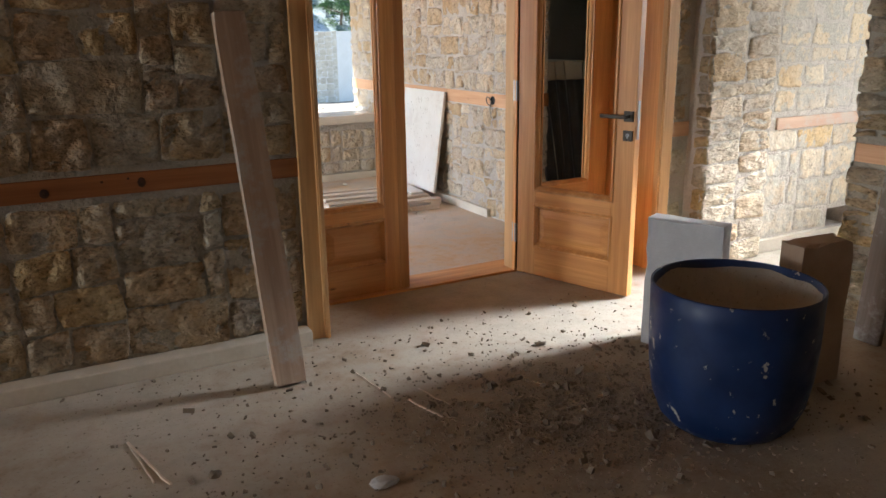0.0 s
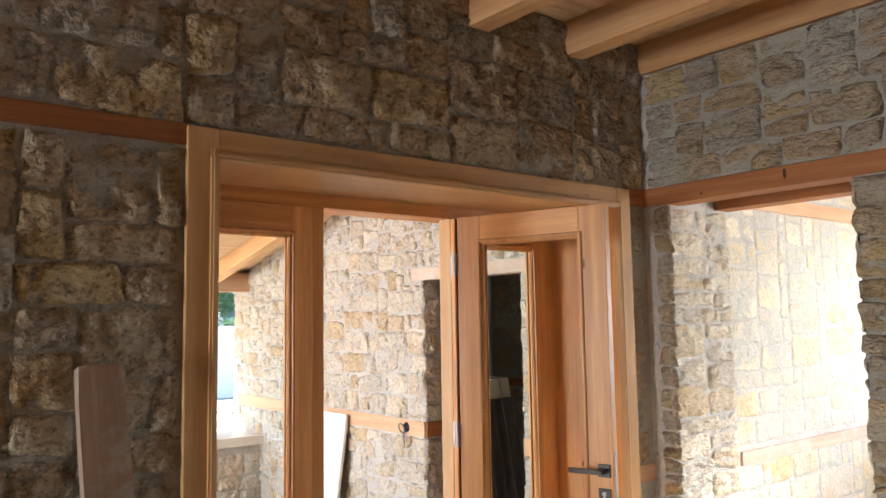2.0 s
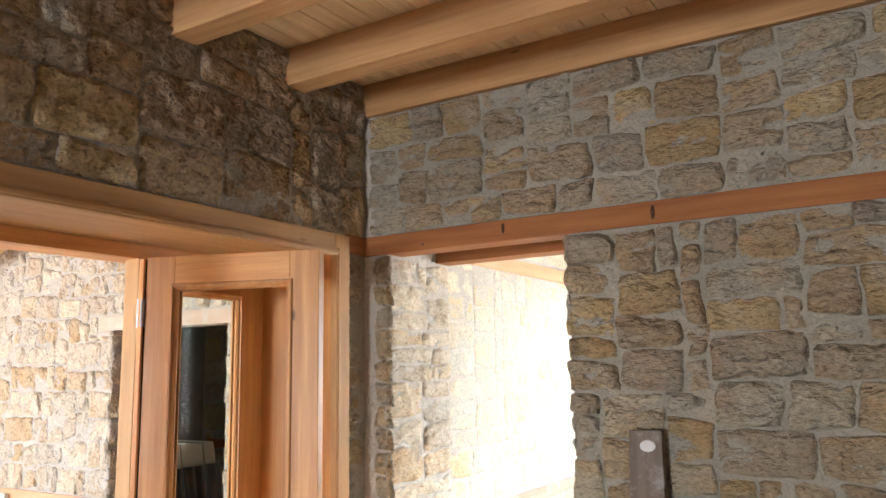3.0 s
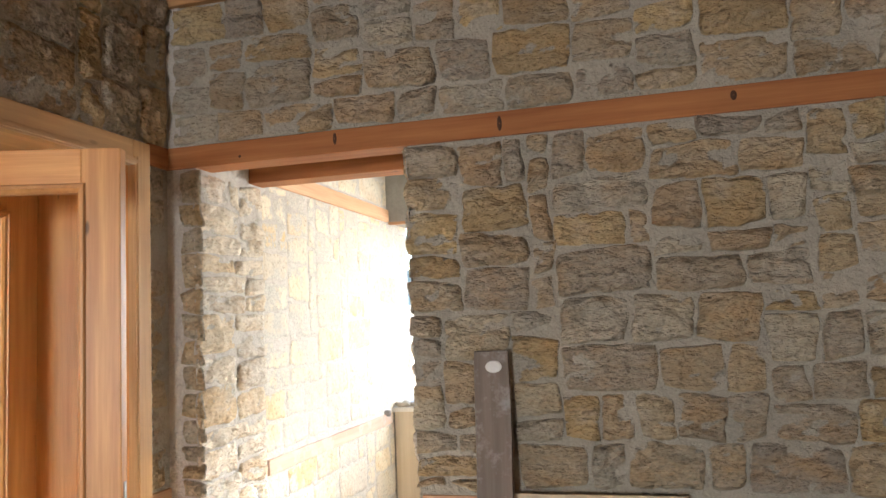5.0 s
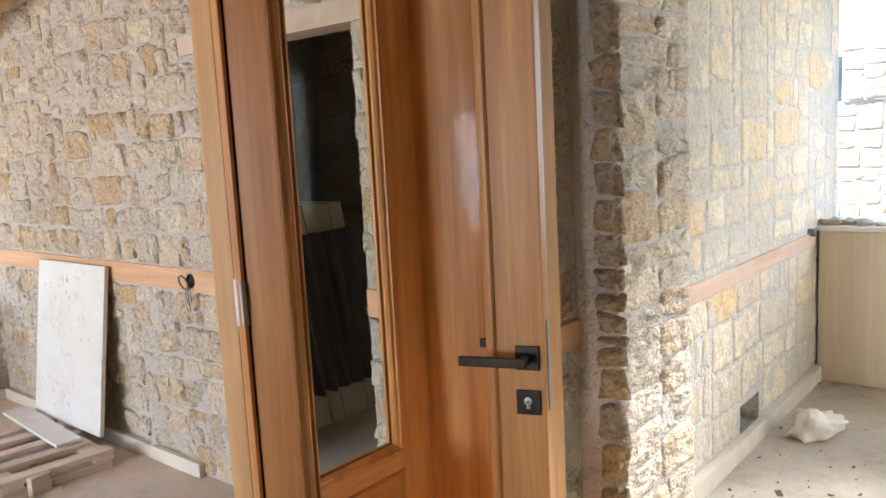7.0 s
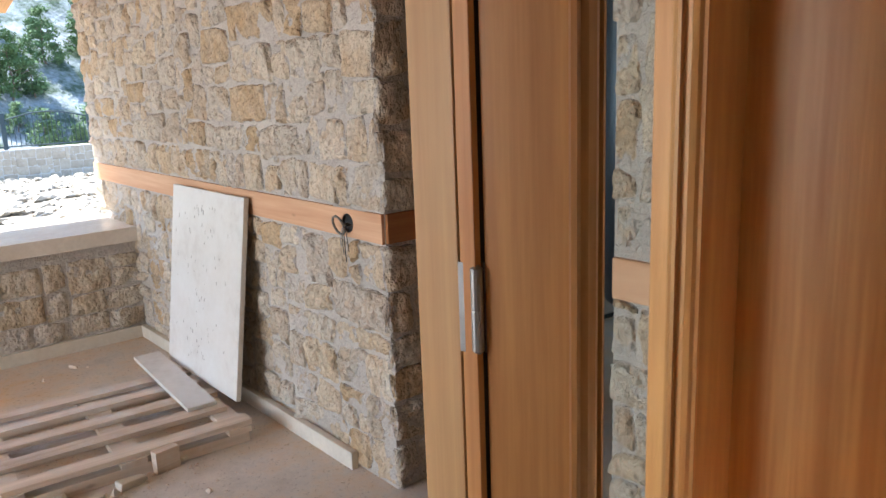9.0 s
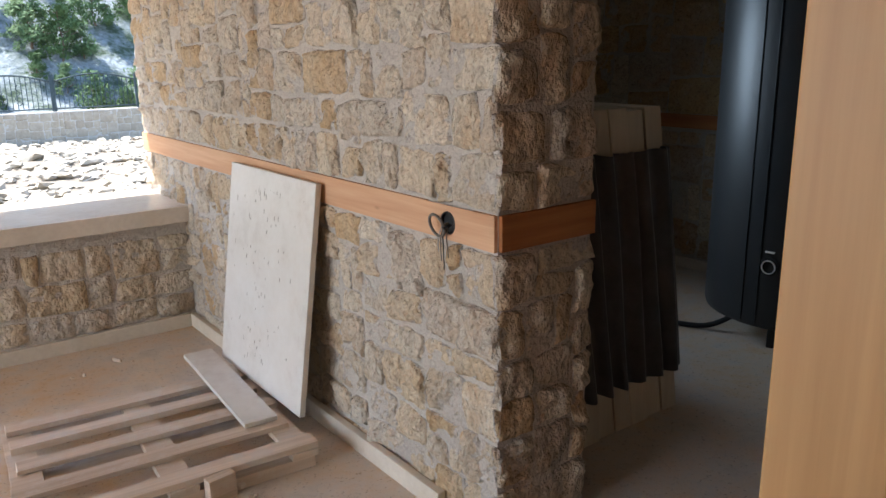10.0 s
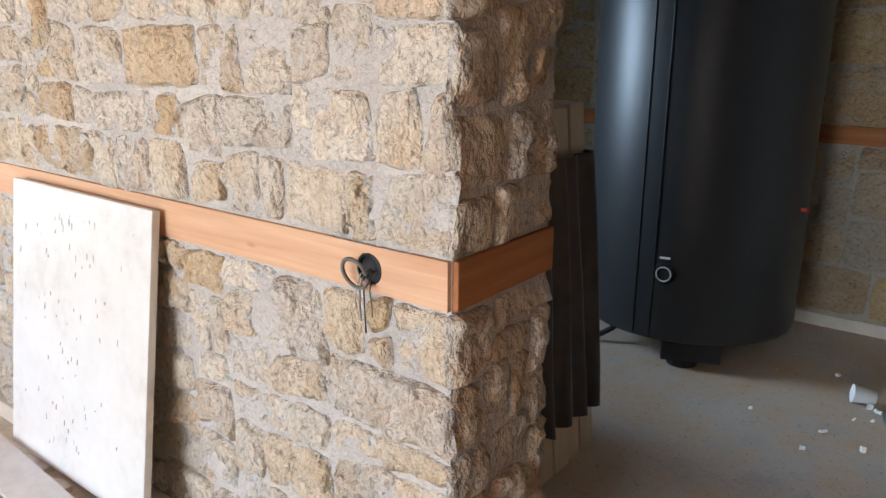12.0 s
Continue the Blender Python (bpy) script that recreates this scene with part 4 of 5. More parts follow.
bm = bmesh.new()
xs = [-400, -120, -50, -25, -12, -6, 0, 4, 8, 12, 18, 30, 60, 140, 400]
ys = [-400, -120, -50, -20, -6, 0, 4, 9, 12, 16, 20, 24, 28, 34, 60, 140, 400]
grid = [[bm.verts.new((x, y, ground_z(x, y))) for y in ys] for x in xs]
for i in range(len(xs) - 1):
    for j in range(len(ys) - 1):
        bm.faces.new((grid[i][j], grid[i + 1][j], grid[i + 1][j + 1], grid[i][j + 1]))
solid("ground", bm, m_ground, "sunlit stony ground", "ground", kind="structure")


def seed_shape(build):
    """Corner positions and faces of one small shape, to be repeated many times."""
    b = bmesh.new()
    build(b)
    b.verts.index_update()
    out = [v.co.copy() for v in b.verts], [[v.index for v in f.verts] for f in b.faces]
    b.free()
    return out


def scatter_mesh(verts, faces):
    me = bpy.data.meshes.new("scatter")
    me.from_pydata(verts, [], faces)
    b = bmesh.new()
    b.from_mesh(me)
    bpy.data.meshes.remove(me)
    return b


ROCK = seed_shape(lambda b: bmesh.ops.create_icosphere(b, subdivisions=1, radius=1))
CHIP = seed_shape(lambda b: bmesh.ops.create_cube(b, size=1))


def rubble():
    rng = random.Random(11)
    verts, faces = [], []
    for k in range(3600):
        y = 10.5 + 17 * rng.random()
        x = rng.uniform(-5, 9.3)
        r = rng.uniform(0.04, 0.16) * (1 if rng.random() < 0.85 else 1.7)
        n0 = len(verts)
        faces.extend([n0 + i for i in f] for f in ROCK[1])
        turn = Euler((rng.uniform(-0.4, 0.4), rng.uniform(-0.4, 0.4), rng.uniform(0, 6.3)))
        o = Vector((rng.random() * 99, 0, 0))
        sx, sy, sz = r * rng.uniform(0.8, 1.5), r * rng.uniform(0.7, 1.1), r * rng.uniform(0.25, 0.55)
        base = Vector((x, y, ground_z(x, y) + sz * 0.5))
        for c in ROCK[0]:
            k2 = 1 + 0.45 * noise.noise(c * 1.4 + o)
            q = Vector((c.x * sx * k2, c.y * sy * k2, c.z * sz * k2))
            q.rotate(turn)
            verts.append(q + base)
    solid("rubble_field", scatter_mesh(verts, faces), m_rock, "field of broken pale limestone rubble in the sun", "rubble", kind="stuff")


rubble()


def hill():
    bm = bmesh.new()
    nx, ny = 60, 40
    g = []
    for i in range(nx + 1):
        row = []
        for j in range(ny + 1):
            x, y = -90 + 190 * i / nx, 33 + 90 * j / ny
            z = -1.4 + 0.75 * max(0, y - 34) + 5.5 * noise.noise(Vector((x * 0.045, y * 0.05, 2))) * min(1, j / 6) + 2.0 * noise.noise(Vector((x * 0.17, y * 0.17, 7))) * min(1, j / 4)
            row.append(bm.verts.new((x, y, z)))
        g.append(row)
    for i in range(nx):
        for j in range(ny):
            bm.faces.new((g[i][j], g[i + 1][j], g[i + 1][j + 1], g[i][j + 1]))
    solid("hillside", bm, m_hill, "steep pale rocky hillside with scrub", "hillside", kind="structure")


hill()


def pine(seed, h):
    rng = random.Random(seed)
    t = thing("pine_tree", pose(0, 0, -50), "green pine tree with loose crown on the hillside", "tree", "pines on the hillside")
    bm = bmesh.new()
    pts = [(0.15 * math.sin(k + seed), 0.1 * math.cos(k * 1.3), h * 0.8 * k / 6 - 0.3) for k in range(7)]
    tube(bm, pts, 0.10, 7)
    for v in bm.verts:
        v.co.x *= 1.2 - v.co.z / h
        v.co.y *= 1.2 - v.co.z / h
    for k in range(10):
        a, z = rng.uniform(0, 6.3), h * rng.uniform(0.25, 0.75)
        ln = (1.1 - z / h) * h * 0.38
        tube(bm, [(0, 0, z), (math.cos(a) * ln * 0.5, math.sin(a) * ln * 0.5, z + 0.1 * ln), (math.cos(a) * ln, math.sin(a) * ln, z + 0.3 * ln)], 0.03, 5)
    part("trunk", bm, m_bark, t)
    vs, fs = [], []
    for k in range(60):
        a, z = rng.uniform(0, 6.3), h * rng.uniform(0.12, 1.0)
        rr = (1.08 - z / h) ** 0.7 * h * 0.42 * math.sqrt(rng.uniform(0.1, 1))
        c = Vector((math.cos(a) * rr, math.sin(a) * rr, z))
        size = h * rng.uniform(0.06, 0.13)
        for _ in range(46):
            d = Vector((rng.gauss(0, 1), rng.gauss(0, 1), rng.gauss(0, 0.6))) * size * 0.55
            p = c + d
            u = Vector((rng.gauss(0, 1), rng.gauss(0, 1), rng.gauss(0, 1))).normalized() * size * 0.34
            w = u.orthogonal().normalized() * size * 0.13
            n0 = len(vs)
            vs += [p - u, p + w, p + u, p - w]
            fs.append((n0, n0 + 1, n0 + 2, n0 + 3))
    me = bpy.data.meshes.new("crown")
    me.from_pydata(vs, [], fs)
    me.materials.append(m_leaf)
    ob = new("crown", me)
    ob.parent = t
    return t


def pines():
    rng = random.Random(21)
    kinds = [pine(1, 5.0), pine(2, 6.5), pine(3, 4.0)]
    for k in range(200):
        y = 34 + 42 * rng.random() ** 1.2
        x = rng.uniform(-8, 30) * (y / 45)
        z = -1.4 + 0.75 * max(0, y - 34) + 5.5 * noise.noise(Vector((x * 0.045, y * 0.05, 2))) * min(1, (y - 33) / 13.5) + 2.0 * noise.noise(Vector((x * 0.17, y * 0.17, 7))) * min(1, (y - 33) / 9)
        s = rng.uniform(0.45, 0.8)
        src = kinds[k % 3]
        m = pose(x, y, z - 0.25, 0, 0, rng.uniform(0, 360)) @ Matrix.Scale(s, 4)
        if k < 3:
            src.matrix_world = m
        else:
            copy_thing(src, m)


pines()


# ---- masonry ----
def pack(W, H, holes, sizes, rng, cell):
    """Random rubble layout: a list of (u0, v0, u1, v1) that fills W x H round the holes."""
    nu, nv = max(1, round(W / cell)), max(1, round(H / cell))
    cu, cv = W / nu, H / nv
    busy = [[False] * nu for _ in range(nv)]
    for a, b, c, d in holes:
        for j in range(nv):
            for i in range(nu):
                if a < (i + 0.5) * cu < b and c < (j + 0.5) * cv < d:
                    busy[j][i] = True
    out, last_h = [], 0
    for j in range(nv):
        for i in range(nu):
            if busy[j][i]:
                continue
            w, h = rng.choice(sizes)
            if last_h and rng.random() < 0.45:
                h = last_h
            free = 0
            while free < w and i + free < nu and not busy[j][i + free]:
                free += 1
            left = free
            while i + left < nu and not busy[j][i + left]:
                left += 1
            if left - free == 1 or left <= w + 1:
                free = min(left, w + 2)
            w = free
            hh = 0
            while hh < h and j + hh < nv and not any(busy[j + hh][i + q] for q in range(w)):
                hh += 1
            rest = nv - (j + hh)
            if rest == 1 and not any(busy[nv - 1][i + q] for q in range(w)):
                hh += 1
            for y in range(j, j + hh):
                for x in range(i, i + w):
                    busy[y][x] = True
            last_h = hh
            out.append((i * cu, j * cv, (i + w) * cu, (j + hh) * cv))
    return out


def stone_mesh(u0, v0, u1, v1, place, proud, joint, rough, layer, rng, verts, faces, smear):
    """One hewn stone: uneven outline, tilted face, ledges and broken hollows."""
    w, h = u1 - u0, v1 - v0
    nx, ny = max(6, min(18, int(w / 0.018))), max(6, min(14, int(h / 0.015)))
    base = len(verts)
    seed = Vector((rng.random() * 50, rng.random() * 50, rng.random() * 50))
    lift = proud * rng.uniform(0.45, 1.25)
    hewn = rough * rng.choice((0.45, 0.8, 1.0, 1.25))
    tilt_u, tilt_v = rng.uniform(-1, 1) * rough * 0.6, rng.uniform(-1, 1) * rough * 0.6
    jl, jr, jb, jt = [joint * rng.uniform(-0.1, 1.1) for _ in range(4)]
    skew = [rng.uniform(-0.024, 0.024) for _ in range(4)]
    rim_u, rim_v = 0.008 / w, 0.008 / h
    gu = [0] + [rim_u + (1 - 2 * rim_u) * k / (nx - 2) for k in range(nx - 1)] + [1]
    gv = [0] + [rim_v + (1 - 2 * rim_v) * k / (ny - 2) for k in range(ny - 1)] + [1]
    for j in range(ny + 1):
        for i in range(nx + 1):
            s, t = gu[i], gv[j]
            a = u0 + jl + (w - jl - jr) * s + skew[0] * (t - 0.5) * (1 - s) + skew[1] * (t - 0.5) * s
            b = v0 + jb + (h - jb - jt) * t + skew[2] * (s - 0.5) * (1 - t) + skew[3] * (s - 0.5) * t
            corner = (max(0, abs(s - 0.5) * 2 - 0.55) * max(0, abs(t - 0.5) * 2 - 0.55)) * 4.2
            a += (0.5 - s) * w * 0.06 * corner
            b += (0.5 - t) * h * 0.08 * corner
            p = Vector((a * 11, b * 11, 0)) + seed
            a += noise.noise(p * 1.6) * 0.010
            b += noise.noise(p * 1.6 + Vector((9, 0, 0))) * 0.008
            near = min(s * w, (1 - s) * w, t * h, (1 - t) * h)
            rise = min(1.0, near / 0.016)
            rise = rise * (2 - rise)
            q = Vector((p.x / layer, p.y * layer, p.z))
            ledge = noise.noise(q * 1.1) * 2.4
            cut = math.floor(ledge)
            step = ledge - cut
            ledge = (cut + min(1.0, step * 3.0) - 0.5) * 0.55
            ridge = 0.55 - abs(noise.noise(q * 2.1)) * 2.0
            k = noise.noise(p * 0.8) * 0.55 + ledge + ridge * 0.45 + noise.noise(q * 5.2) * 0.45
            d = -0.002 + (lift + 0.002 + tilt_u * (s - 0.5) + tilt_v * (t - 0.5)) * rise + hewn * k * (0.25 + 0.75 * rise)
            smear.append(max(0.0, min(1.0, 1.0 - d / (0.15 * proud + 0.006))))
            verts.append(place(a, b, d))
    for j in range(ny):
        for i in range(nx):
            q = base + j * (nx + 1) + i
            faces.append((q, q + 1, q + nx + 2, q + nx + 1))


def masonry(parent, origin, u, n, W, H, mat, sizes, holes=(), cell=0.042, proud=0.016, joint=0.010, rough=0.012, seed=1, most=300, skip=0.0, warp=0.014, layer=1.0):
    """Stones of their own on a wall face: u runs along it, n out of it, z up."""
    rng = random.Random(seed)
    o, u, n = Vector(origin), Vector(u), Vector(n)
    flip = u.cross(Vector((0, 0, 1))).dot(n) < 0

    def place(a, b, d):
        f = min(1.0, 12 * min(a, W - a)) if 0 < a < W else 0.0
        wv = warp * noise.noise(Vector((a * 2.3, b * 2.3, seed * 7.7))) * max(0.0, f)
        return o + u * a + Vector((0, 0, b + wv)) + n * d

    rows = [r for r in pack(W, H, holes, sizes, rng, cell) if (r[2] - r[0]) > 0.03 and (r[3] - r[1]) > 0.03]
    rest_v, rest_f, rest_s = [], [], []
    for k, r in enumerate(rows):
        if rng.random() < skip:
            continue
        vs, fs, sm = ([], [], []) if k < most else (rest_v, rest_f, rest_s)
        first = len(fs)
        stone_mesh(*r, place, proud, joint, rough, layer, rng, vs, fs, sm)
        if flip:
            fs[first:] = [tuple(reversed(f)) for f in fs[first:]]
        if k < most:
            stone_object("stone", vs, fs, sm, mat, parent)
    if rest_v:
        ob = stone_object("far_stones", rest_v, rest_f, rest_s, mat, parent)
        ob["kind"] = "stuff"


def stone_object(name, vs, fs, sm, mat, parent):
    me = bpy.data.meshes.new(name)
    me.from_pydata(vs, [], fs)
    at = me.attributes.new("smear", "FLOAT", "POINT")
    at.data.foreach_set("value", sm)
    me.materials.append(mat)
    me.polygons.foreach_set("use_smooth", [True] * len(me.polygons))
    ob = new(name, me)
    ob.parent = parent
    return ob


BIG = [(8, 5), (6, 4), (7, 5), (5, 5), (6, 3), (9, 5), (7, 3), (4, 4), (10, 5), (5, 4), (9, 6), (3, 4)]
MIXED = [(6, 4), (5, 3), (4, 3), (7, 3), (3, 3), (5, 4), (8, 4), (4, 2), (6, 3), (3, 4)]
SMALL = [(4, 3), (3, 3), (5, 3), (3, 2), (4, 4), (3, 4), (5, 4), (2, 2), (6, 4), (4, 2), (2, 3)]
QUOIN = [(7, 3), (9, 3), (6, 2), (8, 2), (5, 4), (7, 4), (13, 3)]

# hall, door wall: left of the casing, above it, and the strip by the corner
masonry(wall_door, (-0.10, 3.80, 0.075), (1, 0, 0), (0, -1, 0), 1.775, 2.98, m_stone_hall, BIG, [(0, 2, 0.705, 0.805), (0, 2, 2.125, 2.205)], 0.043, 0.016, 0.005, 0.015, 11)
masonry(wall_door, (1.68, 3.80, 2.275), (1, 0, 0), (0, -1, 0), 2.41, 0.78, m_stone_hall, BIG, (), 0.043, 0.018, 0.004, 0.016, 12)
masonry(wall_door, (3.955, 3.80, 0.0), (1, 0, 0), (0, -1, 0), 0.12, 2.18, m_stone_hall, [(3, 3), (2, 4), (3, 5), (2, 3)], [(0, 1, 0.79, 0.895)], 0.04, 0.008, 0.008, 0.006, 13, skip=0.25)
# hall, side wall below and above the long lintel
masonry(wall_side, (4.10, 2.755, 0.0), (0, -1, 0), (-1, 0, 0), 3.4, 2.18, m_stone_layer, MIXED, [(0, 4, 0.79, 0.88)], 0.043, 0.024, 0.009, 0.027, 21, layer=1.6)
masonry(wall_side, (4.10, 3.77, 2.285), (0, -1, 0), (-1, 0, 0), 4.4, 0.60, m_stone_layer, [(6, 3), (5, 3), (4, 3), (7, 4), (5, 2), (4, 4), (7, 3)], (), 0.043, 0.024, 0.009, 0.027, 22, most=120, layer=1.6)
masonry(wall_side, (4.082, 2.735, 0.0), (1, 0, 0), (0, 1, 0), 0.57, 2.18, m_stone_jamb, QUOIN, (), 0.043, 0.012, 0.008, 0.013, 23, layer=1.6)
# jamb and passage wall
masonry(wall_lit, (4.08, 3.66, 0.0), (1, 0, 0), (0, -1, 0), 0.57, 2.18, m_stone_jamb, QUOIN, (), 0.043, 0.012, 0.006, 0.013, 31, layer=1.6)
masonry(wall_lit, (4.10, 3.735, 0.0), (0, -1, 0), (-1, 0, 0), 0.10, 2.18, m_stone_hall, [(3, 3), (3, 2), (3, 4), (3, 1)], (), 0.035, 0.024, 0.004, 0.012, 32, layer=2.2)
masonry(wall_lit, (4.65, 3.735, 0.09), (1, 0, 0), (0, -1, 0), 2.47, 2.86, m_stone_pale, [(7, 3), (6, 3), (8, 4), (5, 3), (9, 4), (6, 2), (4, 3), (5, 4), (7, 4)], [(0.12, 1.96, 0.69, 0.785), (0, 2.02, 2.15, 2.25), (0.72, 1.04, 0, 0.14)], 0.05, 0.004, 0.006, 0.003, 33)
# porch wall, its end, the strip by the opening and the parapet
masonry(wall_porch, (4.0, 8.785, -0.09), (0, -1, 0), (-1, 0, 0), 3.208, 0.915, m_stone_porch, SMALL + MIXED, (), 0.041, 0.017, 0.008, 0.021, 41)
masonry(wall_porch, (4.0, 8.785, 0.935), (0, -1, 0), (-1, 0, 0), 3.208, 1.80, m_stone_porch, SMALL + MIXED, [(3.06, 3.2, 0.96, 1.05)], 0.041, 0.017, 0.008, 0.021, 42)
masonry(wall_porch, (4.0, 5.60, 1.99), (0, -1, 0), (-1, 0, 0), 1.25, 0.75, m_stone_porch, SMALL + MIXED, (), 0.041, 0.017, 0.008, 0.021, 43)
masonry(wall_porch, (4.0, 4.635, -0.09), (0, -1, 0), (-1, 0, 0), 0.28, 2.0, m_stone_porch, SMALL + MIXED, [(0, 1, 0.915, 1.025)], 0.040, 0.016, 0.010, 0.013, 44)
masonry(wall_porch, (3.982, 5.59, -0.09), (1, 0, 0), (0, -1, 0), 0.40, 0.915, m_stone_porch, [(4, 3), (5, 3), (3, 4), (4, 4), (5, 2)], (), 0.041, 0.017, 0.008, 0.019, 45)
masonry(wall_porch, (3.982, 5.59, 0.935), (1, 0, 0), (0, -1, 0), 0.40, 1.05, m_stone_porch, [(4, 3), (5, 4), (3, 5), (4, 5), (5, 3)], (), 0.041, 0.017, 0.008, 0.019, 46)
masonry(parapet, (4.0, 8.16, -0.02), (-1, 0, 0), (0, -1, 0), 2.6, 0.46, m_stone_porch, [(6, 4), (7, 4), (5, 3), (4, 3), (3, 4), (8, 5)], (), 0.042, 0.014, 0.006, 0.012, 47)
# boiler room wall
masonry(wall_boiler_e, (7.05, 8.28, -0.02), (0, -1, 0), (-1, 0, 0), 3.88, 2.7, m_stone_hall, BIG, [(0, 4, 0.86, 0.97)], 0.05, 0.014, 0.006, 0.012, 51, most=240)


# ---- outer garden walls with fence ----
def field_stones(parent, origin, u, n, W, H, seed, most=300):
    masonry(parent, origin, u, n, W, H, m_rock, [(5, 4), (4, 4), (6, 4), (4, 3), (5, 5), (3, 3)], (), 0.06, 0.012, 0.010, 0.010, seed, most)


garden_n = setting("garden_wall", m_plaster, (-14, 9.6, 28.0, 28.4, -1.2, -0.12), (9.6, 22, 28.0, 28.5, -1.2, 1.55), label="white limestone garden wall", category="garden wall")
field_stones(garden_n, (3.0, 28.0, -1.05), (1, 0, 0), (0, -1, 0), 6.6, 0.92, 61, 120)
field_stones(garden_n, (9.6, 28.0, -1.05), (1, 0, 0), (0, -1, 0), 1.6, 2.6, 62, 80)
garden_e = setting("garden_wall_east", m_plaster, (13, 13.4, -8, 16, -0.5, 1.74), label="bright limestone garden wall beyond the window", category="garden wall")
field_stones(garden_e, (13, 6.4, -0.3), (0, -1, 0), (-1, 0, 0), 3.2, 2.02, 63, 200)
pil = setting("garden_pillar", m_plaster, (12.97, 13.43, 4.49, 5.0, 1.74, 2.5), label="limestone pillar on the garden wall", category="pillar")
field_stones(pil, (12.97, 5.0, 1.75), (0, -1, 0), (-1, 0, 0), 0.51, 0.72, 64)


def fence_panel(x0, x1, y, z0, z1):
    t = thing("iron_fence", pose(x0, y, z0), "dark wrought-iron fence with arched top on the wall", "fence", "iron fences on the garden wall")
    w = x1 - x0
    crest = lambda x: z1 - z0 - 0.16 + 0.2 * math.sin(math.pi * x / w)
    bm = bmesh.new()
    tube(bm, [(w * k / 20, 0, crest(w * k / 20)) for k in range(21)], 0.022, 6)
    part("top_rail", bm, m_dark, t, "", True)
    bm = bmesh.new()
    tube(bm, [(0, 0, 0.08), (w, 0, 0.08)], 0.02, 6)
    part("bottom_rail", bm, m_dark, t, "", True)
    for k in range(1, 18):
        x = w * k / 18
        bm = bmesh.new()
        tube(bm, [(x, 0, 0.08), (x, 0, crest(x))], 0.011, 5)
        part("bar", bm, m_dark, t)
    for q in (0.35, 0.62):
        bm = bmesh.new()
        tube(bm, [(w * q + 0.10 * math.sin(k * 0.7) * (1 - k / 22), 0, 0.2 + 0.03 * k) for k in range(20)], 0.012, 5)
        part("scroll", bm, m_dark, t, "", True)
    for x in (0, w):
        bm = bmesh.new()
        box(bm, x - 0.03, x + 0.03, -0.03, 0.03, 0, z1 - z0 + 0.03, 0.004)
        part("post", bm, m_dark, t)


for k in range(4):
    fence_panel(9.5 - 2.3 * (k + 1), 9.44 - 2.3 * k, 28.2, -0.12, 0.86)
for y0, y1 in ((1.0, 4.45), (5.04, 8.5)):
    solid("fence_screen", boxes((13.15, 13.2, y0, y1, 1.745, 2.32), bevel=0.004), m_dark, "dark screen panel on the garden wall", "fence", "dark screens on the garden wall")


# ---- dirt and small debris ----
def chips(name, mat, label, region, count, size, seed, z=0.0, centre=None):
    rng = random.Random(seed)
    verts, faces = [], []
    x0, x1, y0, y1 = region
    for _ in range(count):
        if centre and rng.random() < 0.6:
            x, y = rng.gauss(centre[0], centre[2]), rng.gauss(centre[1], centre[3])
        else:
            x, y = rng.uniform(x0, x1), rng.uniform(y0, y1)
        if not (x0 < x < x1 and y0 < y < y1):
            continue
        s = size * rng.uniform(0.35, 1) ** 2 * (1 if rng.random() < 0.93 else 2.2)
        n0 = len(verts)
        faces.extend([n0 + i for i in f] for f in CHIP[1])
        e = Euler((rng.uniform(0, 1), rng.uniform(0, 1), rng.uniform(0, 6.3)))
        k = Vector((rng.uniform(0.6, 1.6), rng.uniform(0.5, 1.2), rng.uniform(0.3, 0.7)))
        for c in CHIP[0]:
            q = Vector((c.x * k.x, c.y * k.y, c.z * k.z)) * s * rng.uniform(0.7, 1.15)
            q.rotate(e)
            verts.append(q + Vector((x, y, z + s * 0.2)))
    return solid(name, scatter_mesh(verts, faces), mat, label, "debris", kind="stuff")


chips("floor_debris", m_dirt, "crumbs of dirt and mortar scattered on the floor", (0.6, 3.6, 1.2, 3.68), 800, 0.019, 71, 0.0, (2.3, 2.75, 0.55, 0.35))
chips("floor_debris", m_dirt, "fine dark grit on the screed floor", (0.6, 3.6, 1.2, 3.68), 5200, 0.010, 72, 0.0, (2.35, 2.55, 0.4, 0.28))
chips("porch_debris", m_pallet, "stone crumbs and splinters on the porch floor", (2.4, 3.9, 5.6, 8.0), 150, 0.02, 73, FLOOR_P, (3.2, 6.3, 0.3, 0.12))
chips("boiler_debris", m_white, "pale crumbs scattered on the boiler room floor", (5.6, 6.9, 4.8, 5.5), 26, 0.028, 74, FLOOR_P, (6.1, 5.0, 0.2, 0.12))
chips("passage_debris", m_dirt, "crumbs of mortar along the wall foot", (4.7, 6.6, 3.2, 3.7), 60, 0.016, 75)


def offcuts():
    rng = random.Random(5)
    for k, (x, y, a) in enumerate(((3.12, 6.28, 30), (3.28, 6.33, 12), (3.02, 6.36, 60), (3.52, 6.40, 40))):
        bm = bmesh.new()
        box(bm, -0.05, 0.05, -0.022, 0.022, 0, 0.03, 0.006, 0.008)
        solid("stone_offcut", bm, m_skirt, "broken stone offcut on the porch floor", "offcut", "broken offcuts by the pallet", at=pose(x, y, FLOOR_P, 0, 0, a))


offcuts()


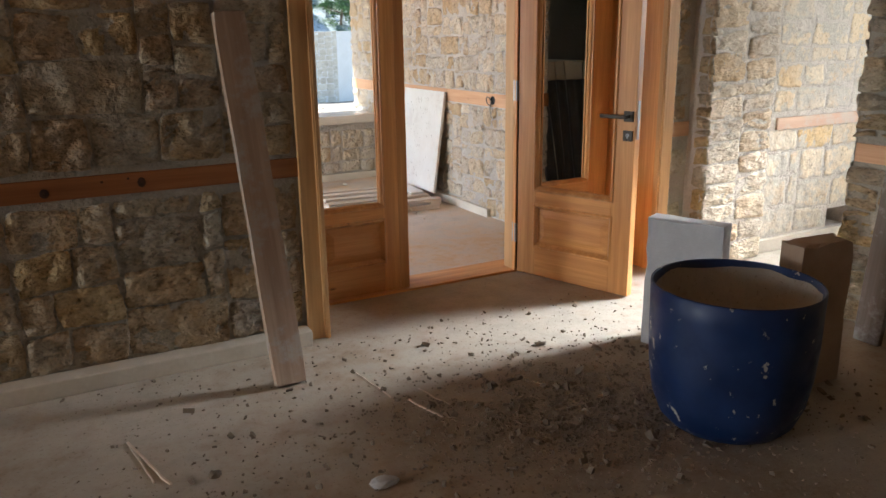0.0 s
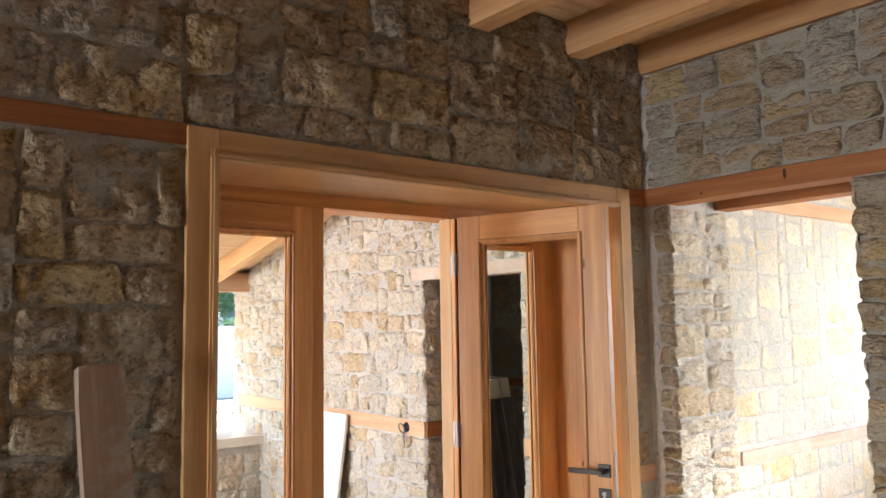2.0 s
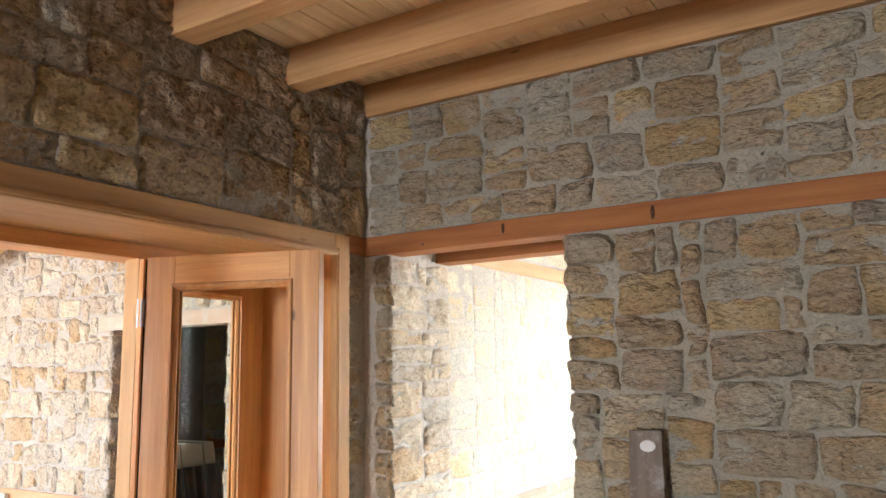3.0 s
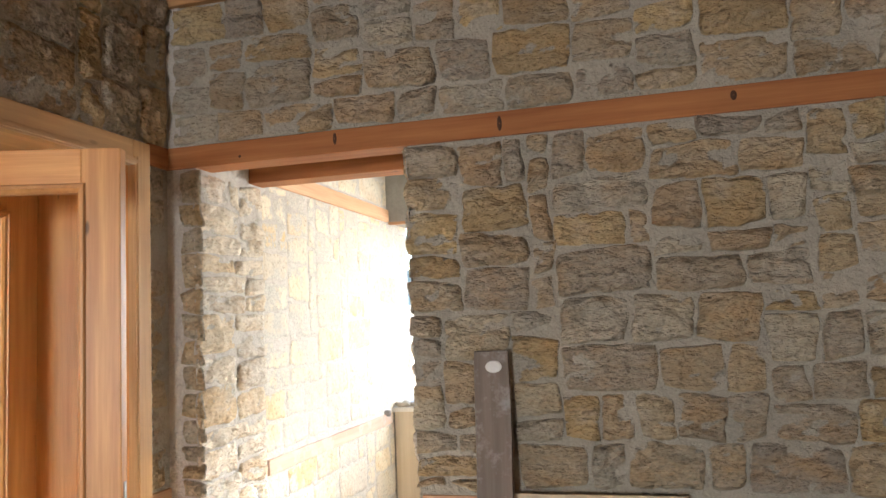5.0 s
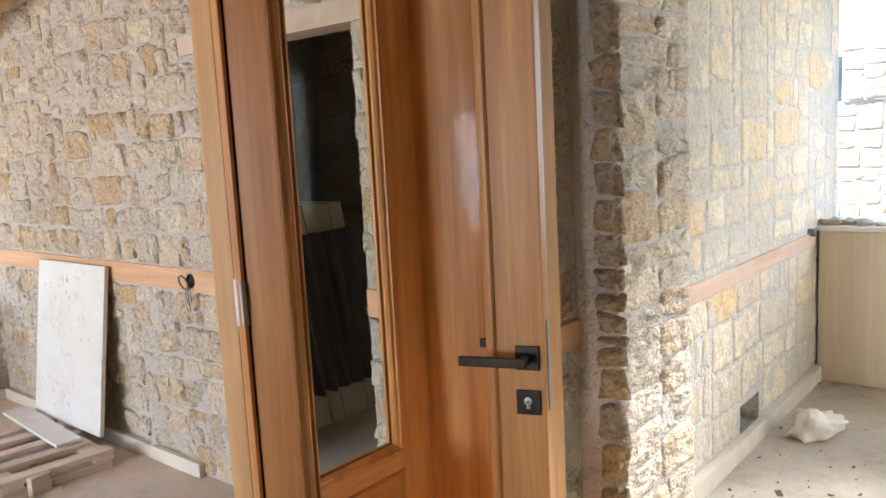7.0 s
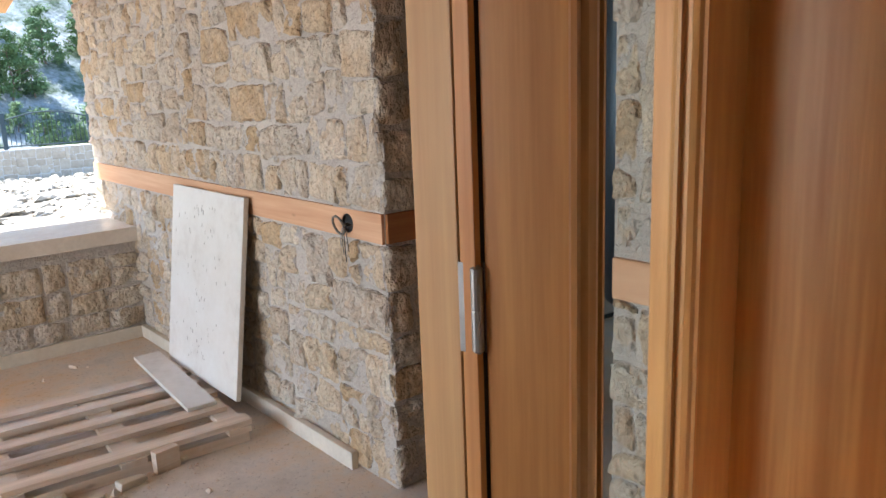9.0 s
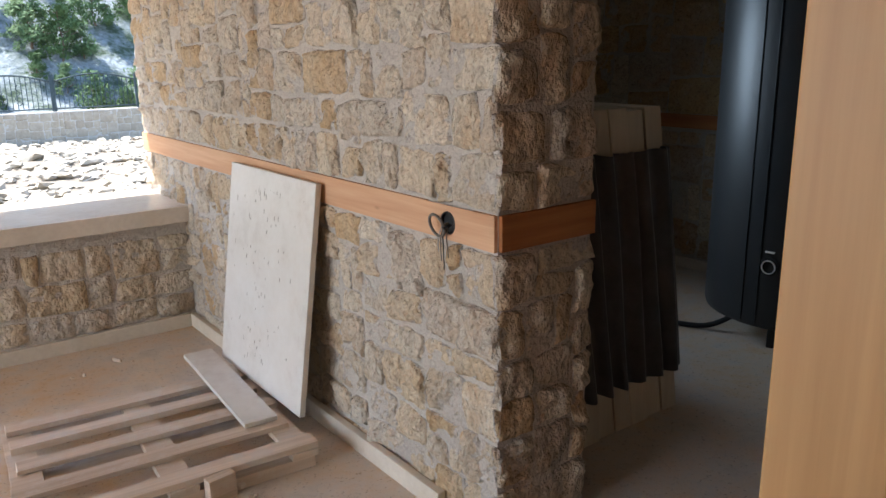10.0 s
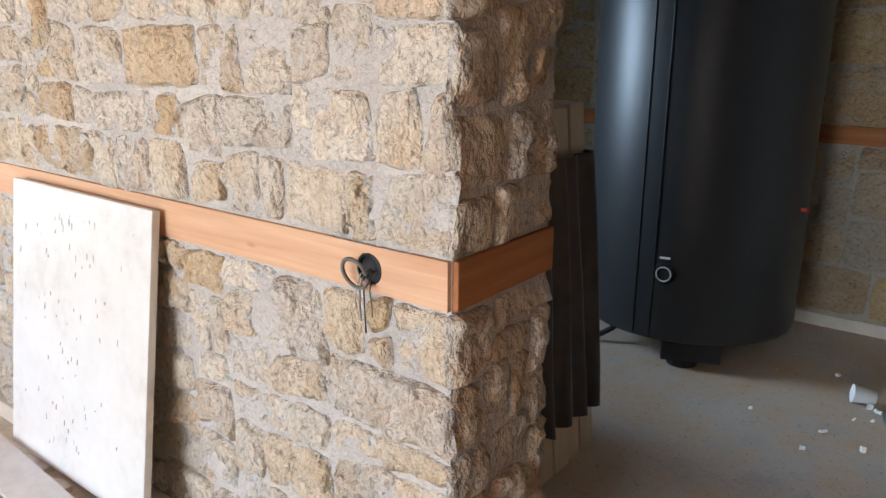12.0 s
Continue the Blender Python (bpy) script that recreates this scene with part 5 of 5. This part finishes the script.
def splinters():
    for x0, y0, x1, y1, w in ((1.733, 3.341, 1.765, 3.031, 0.006), (1.817, 2.984, 1.869, 2.781, 0.008), (0.796, 3.183, 0.881, 2.824, 0.009), (0.80, 3.16, 0.84, 2.86, 0.007), (1.90, 3.05, 1.94, 2.86, 0.004)):
        ln = math.hypot(x1 - x0, y1 - y0)
        bm = bmesh.new()
        box(bm, -w / 2, w / 2, 0, ln, 0, w * 0.8, w * 0.2)
        bmesh.ops.subdivide_edges(bm, edges=[e for e in bm.edges if e.calc_length() > ln * 0.8], cuts=6)
        for v in bm.verts:
            v.co.x += 0.008 * noise.noise(Vector((v.co.y * 14, x0 * 9, 0)))
            v.co.z = max(0, v.co.z + 0.003 * noise.noise(Vector((v.co.y * 20, 4, x0))))
        solid("wood_splinter", bm, m_pallet, "thin pale wood splinter lying on the dusty floor", "splinter", "splinters on the hall floor", at=pose(x0, y0, 0.0, 0, 0, math.degrees(math.atan2(y1 - y0, x1 - x0)) - 90))


splinters()
for px, py, r, flat, mat, text in ((1.49, 2.485, 0.05, 0.25, m_block, "flat pale mortar flake on the floor"), (2.304, 2.916, 0.02, 0.7, m_dirt, "dark pebble lying on the floor"), (1.02, 2.80, 0.022, 0.7, m_dirt, "dark clod of dirt on the floor")):
    bm = bmesh.new()
    bmesh.ops.create_icosphere(bm, subdivisions=2, radius=1)
    for v in bm.verts:
        k = 1 + 0.35 * noise.noise(v.co * 1.7 + Vector((px * 9, 0, 0)))
        v.co = Vector((v.co.x * r * k, v.co.y * r * 0.75 * k, max(0.0, (v.co.z + 0.6) * r * flat * k)))
    solid("crumb", bm, mat, text, "crumb", at=pose(px, py, 0))
chips("floor_debris", m_dirt, "dark dirt heaped round the barrel foot", (1.6, 3.2, 2.0, 3.0), 2600, 0.013, 76, 0.0, (2.35, 2.52, 0.25, 0.16))


def sill_rubble():
    """Broken stone left on the window sill by the masons."""
    for k, (y, r) in enumerate(((3.66, 0.05), (3.58, 0.04), (3.50, 0.045), (3.62, 0.03), (3.42, 0.028))):
        bm = bmesh.new()
        bmesh.ops.create_icosphere(bm, subdivisions=2, radius=1)
        for v in bm.verts:
            q = 1 + 0.5 * noise.noise(v.co * 1.5 + Vector((k * 7.0, 0, 0)))
            v.co = Vector((v.co.x * r * q, v.co.y * r * 1.2 * q, max(0.0, (v.co.z + 0.5) * r * 0.55 * q)))
        solid("stone_fragment", bm, m_rock, "broken stone fragment lying on the window sill", "stone fragment", "fragments on the window sill", at=pose(6.70 + 0.03 * (k % 2), y, 0.895, 0, 0, 40 * k))


sill_rubble()


def loose_cables():
    """Bluish cables that hang behind the wrapped slabs."""
    t = thing("cable_bundle", pose(5.55, 6.72, FLOOR_P), "loose bluish cables lying in arcs on the floor", "cable")
    for k in range(3):
        bm = bmesh.new()
        tube(bm, [(0.35 * math.cos(0.2 * i) * (1 + 0.12 * k), 0.22 * math.sin(0.2 * i) + 0.03 * k, 0.012 + 0.004 * k) for i in range(15)], 0.009, 7)
        part("cable", bm, m_cable_blue, t, "", True)


m_cable_blue = mottled("blue_grey_cable", [(0.3, (0.05, 0.07, 0.11)), (0.7, (0.09, 0.12, 0.17))], 8, 0.5, 0)
loose_cables()
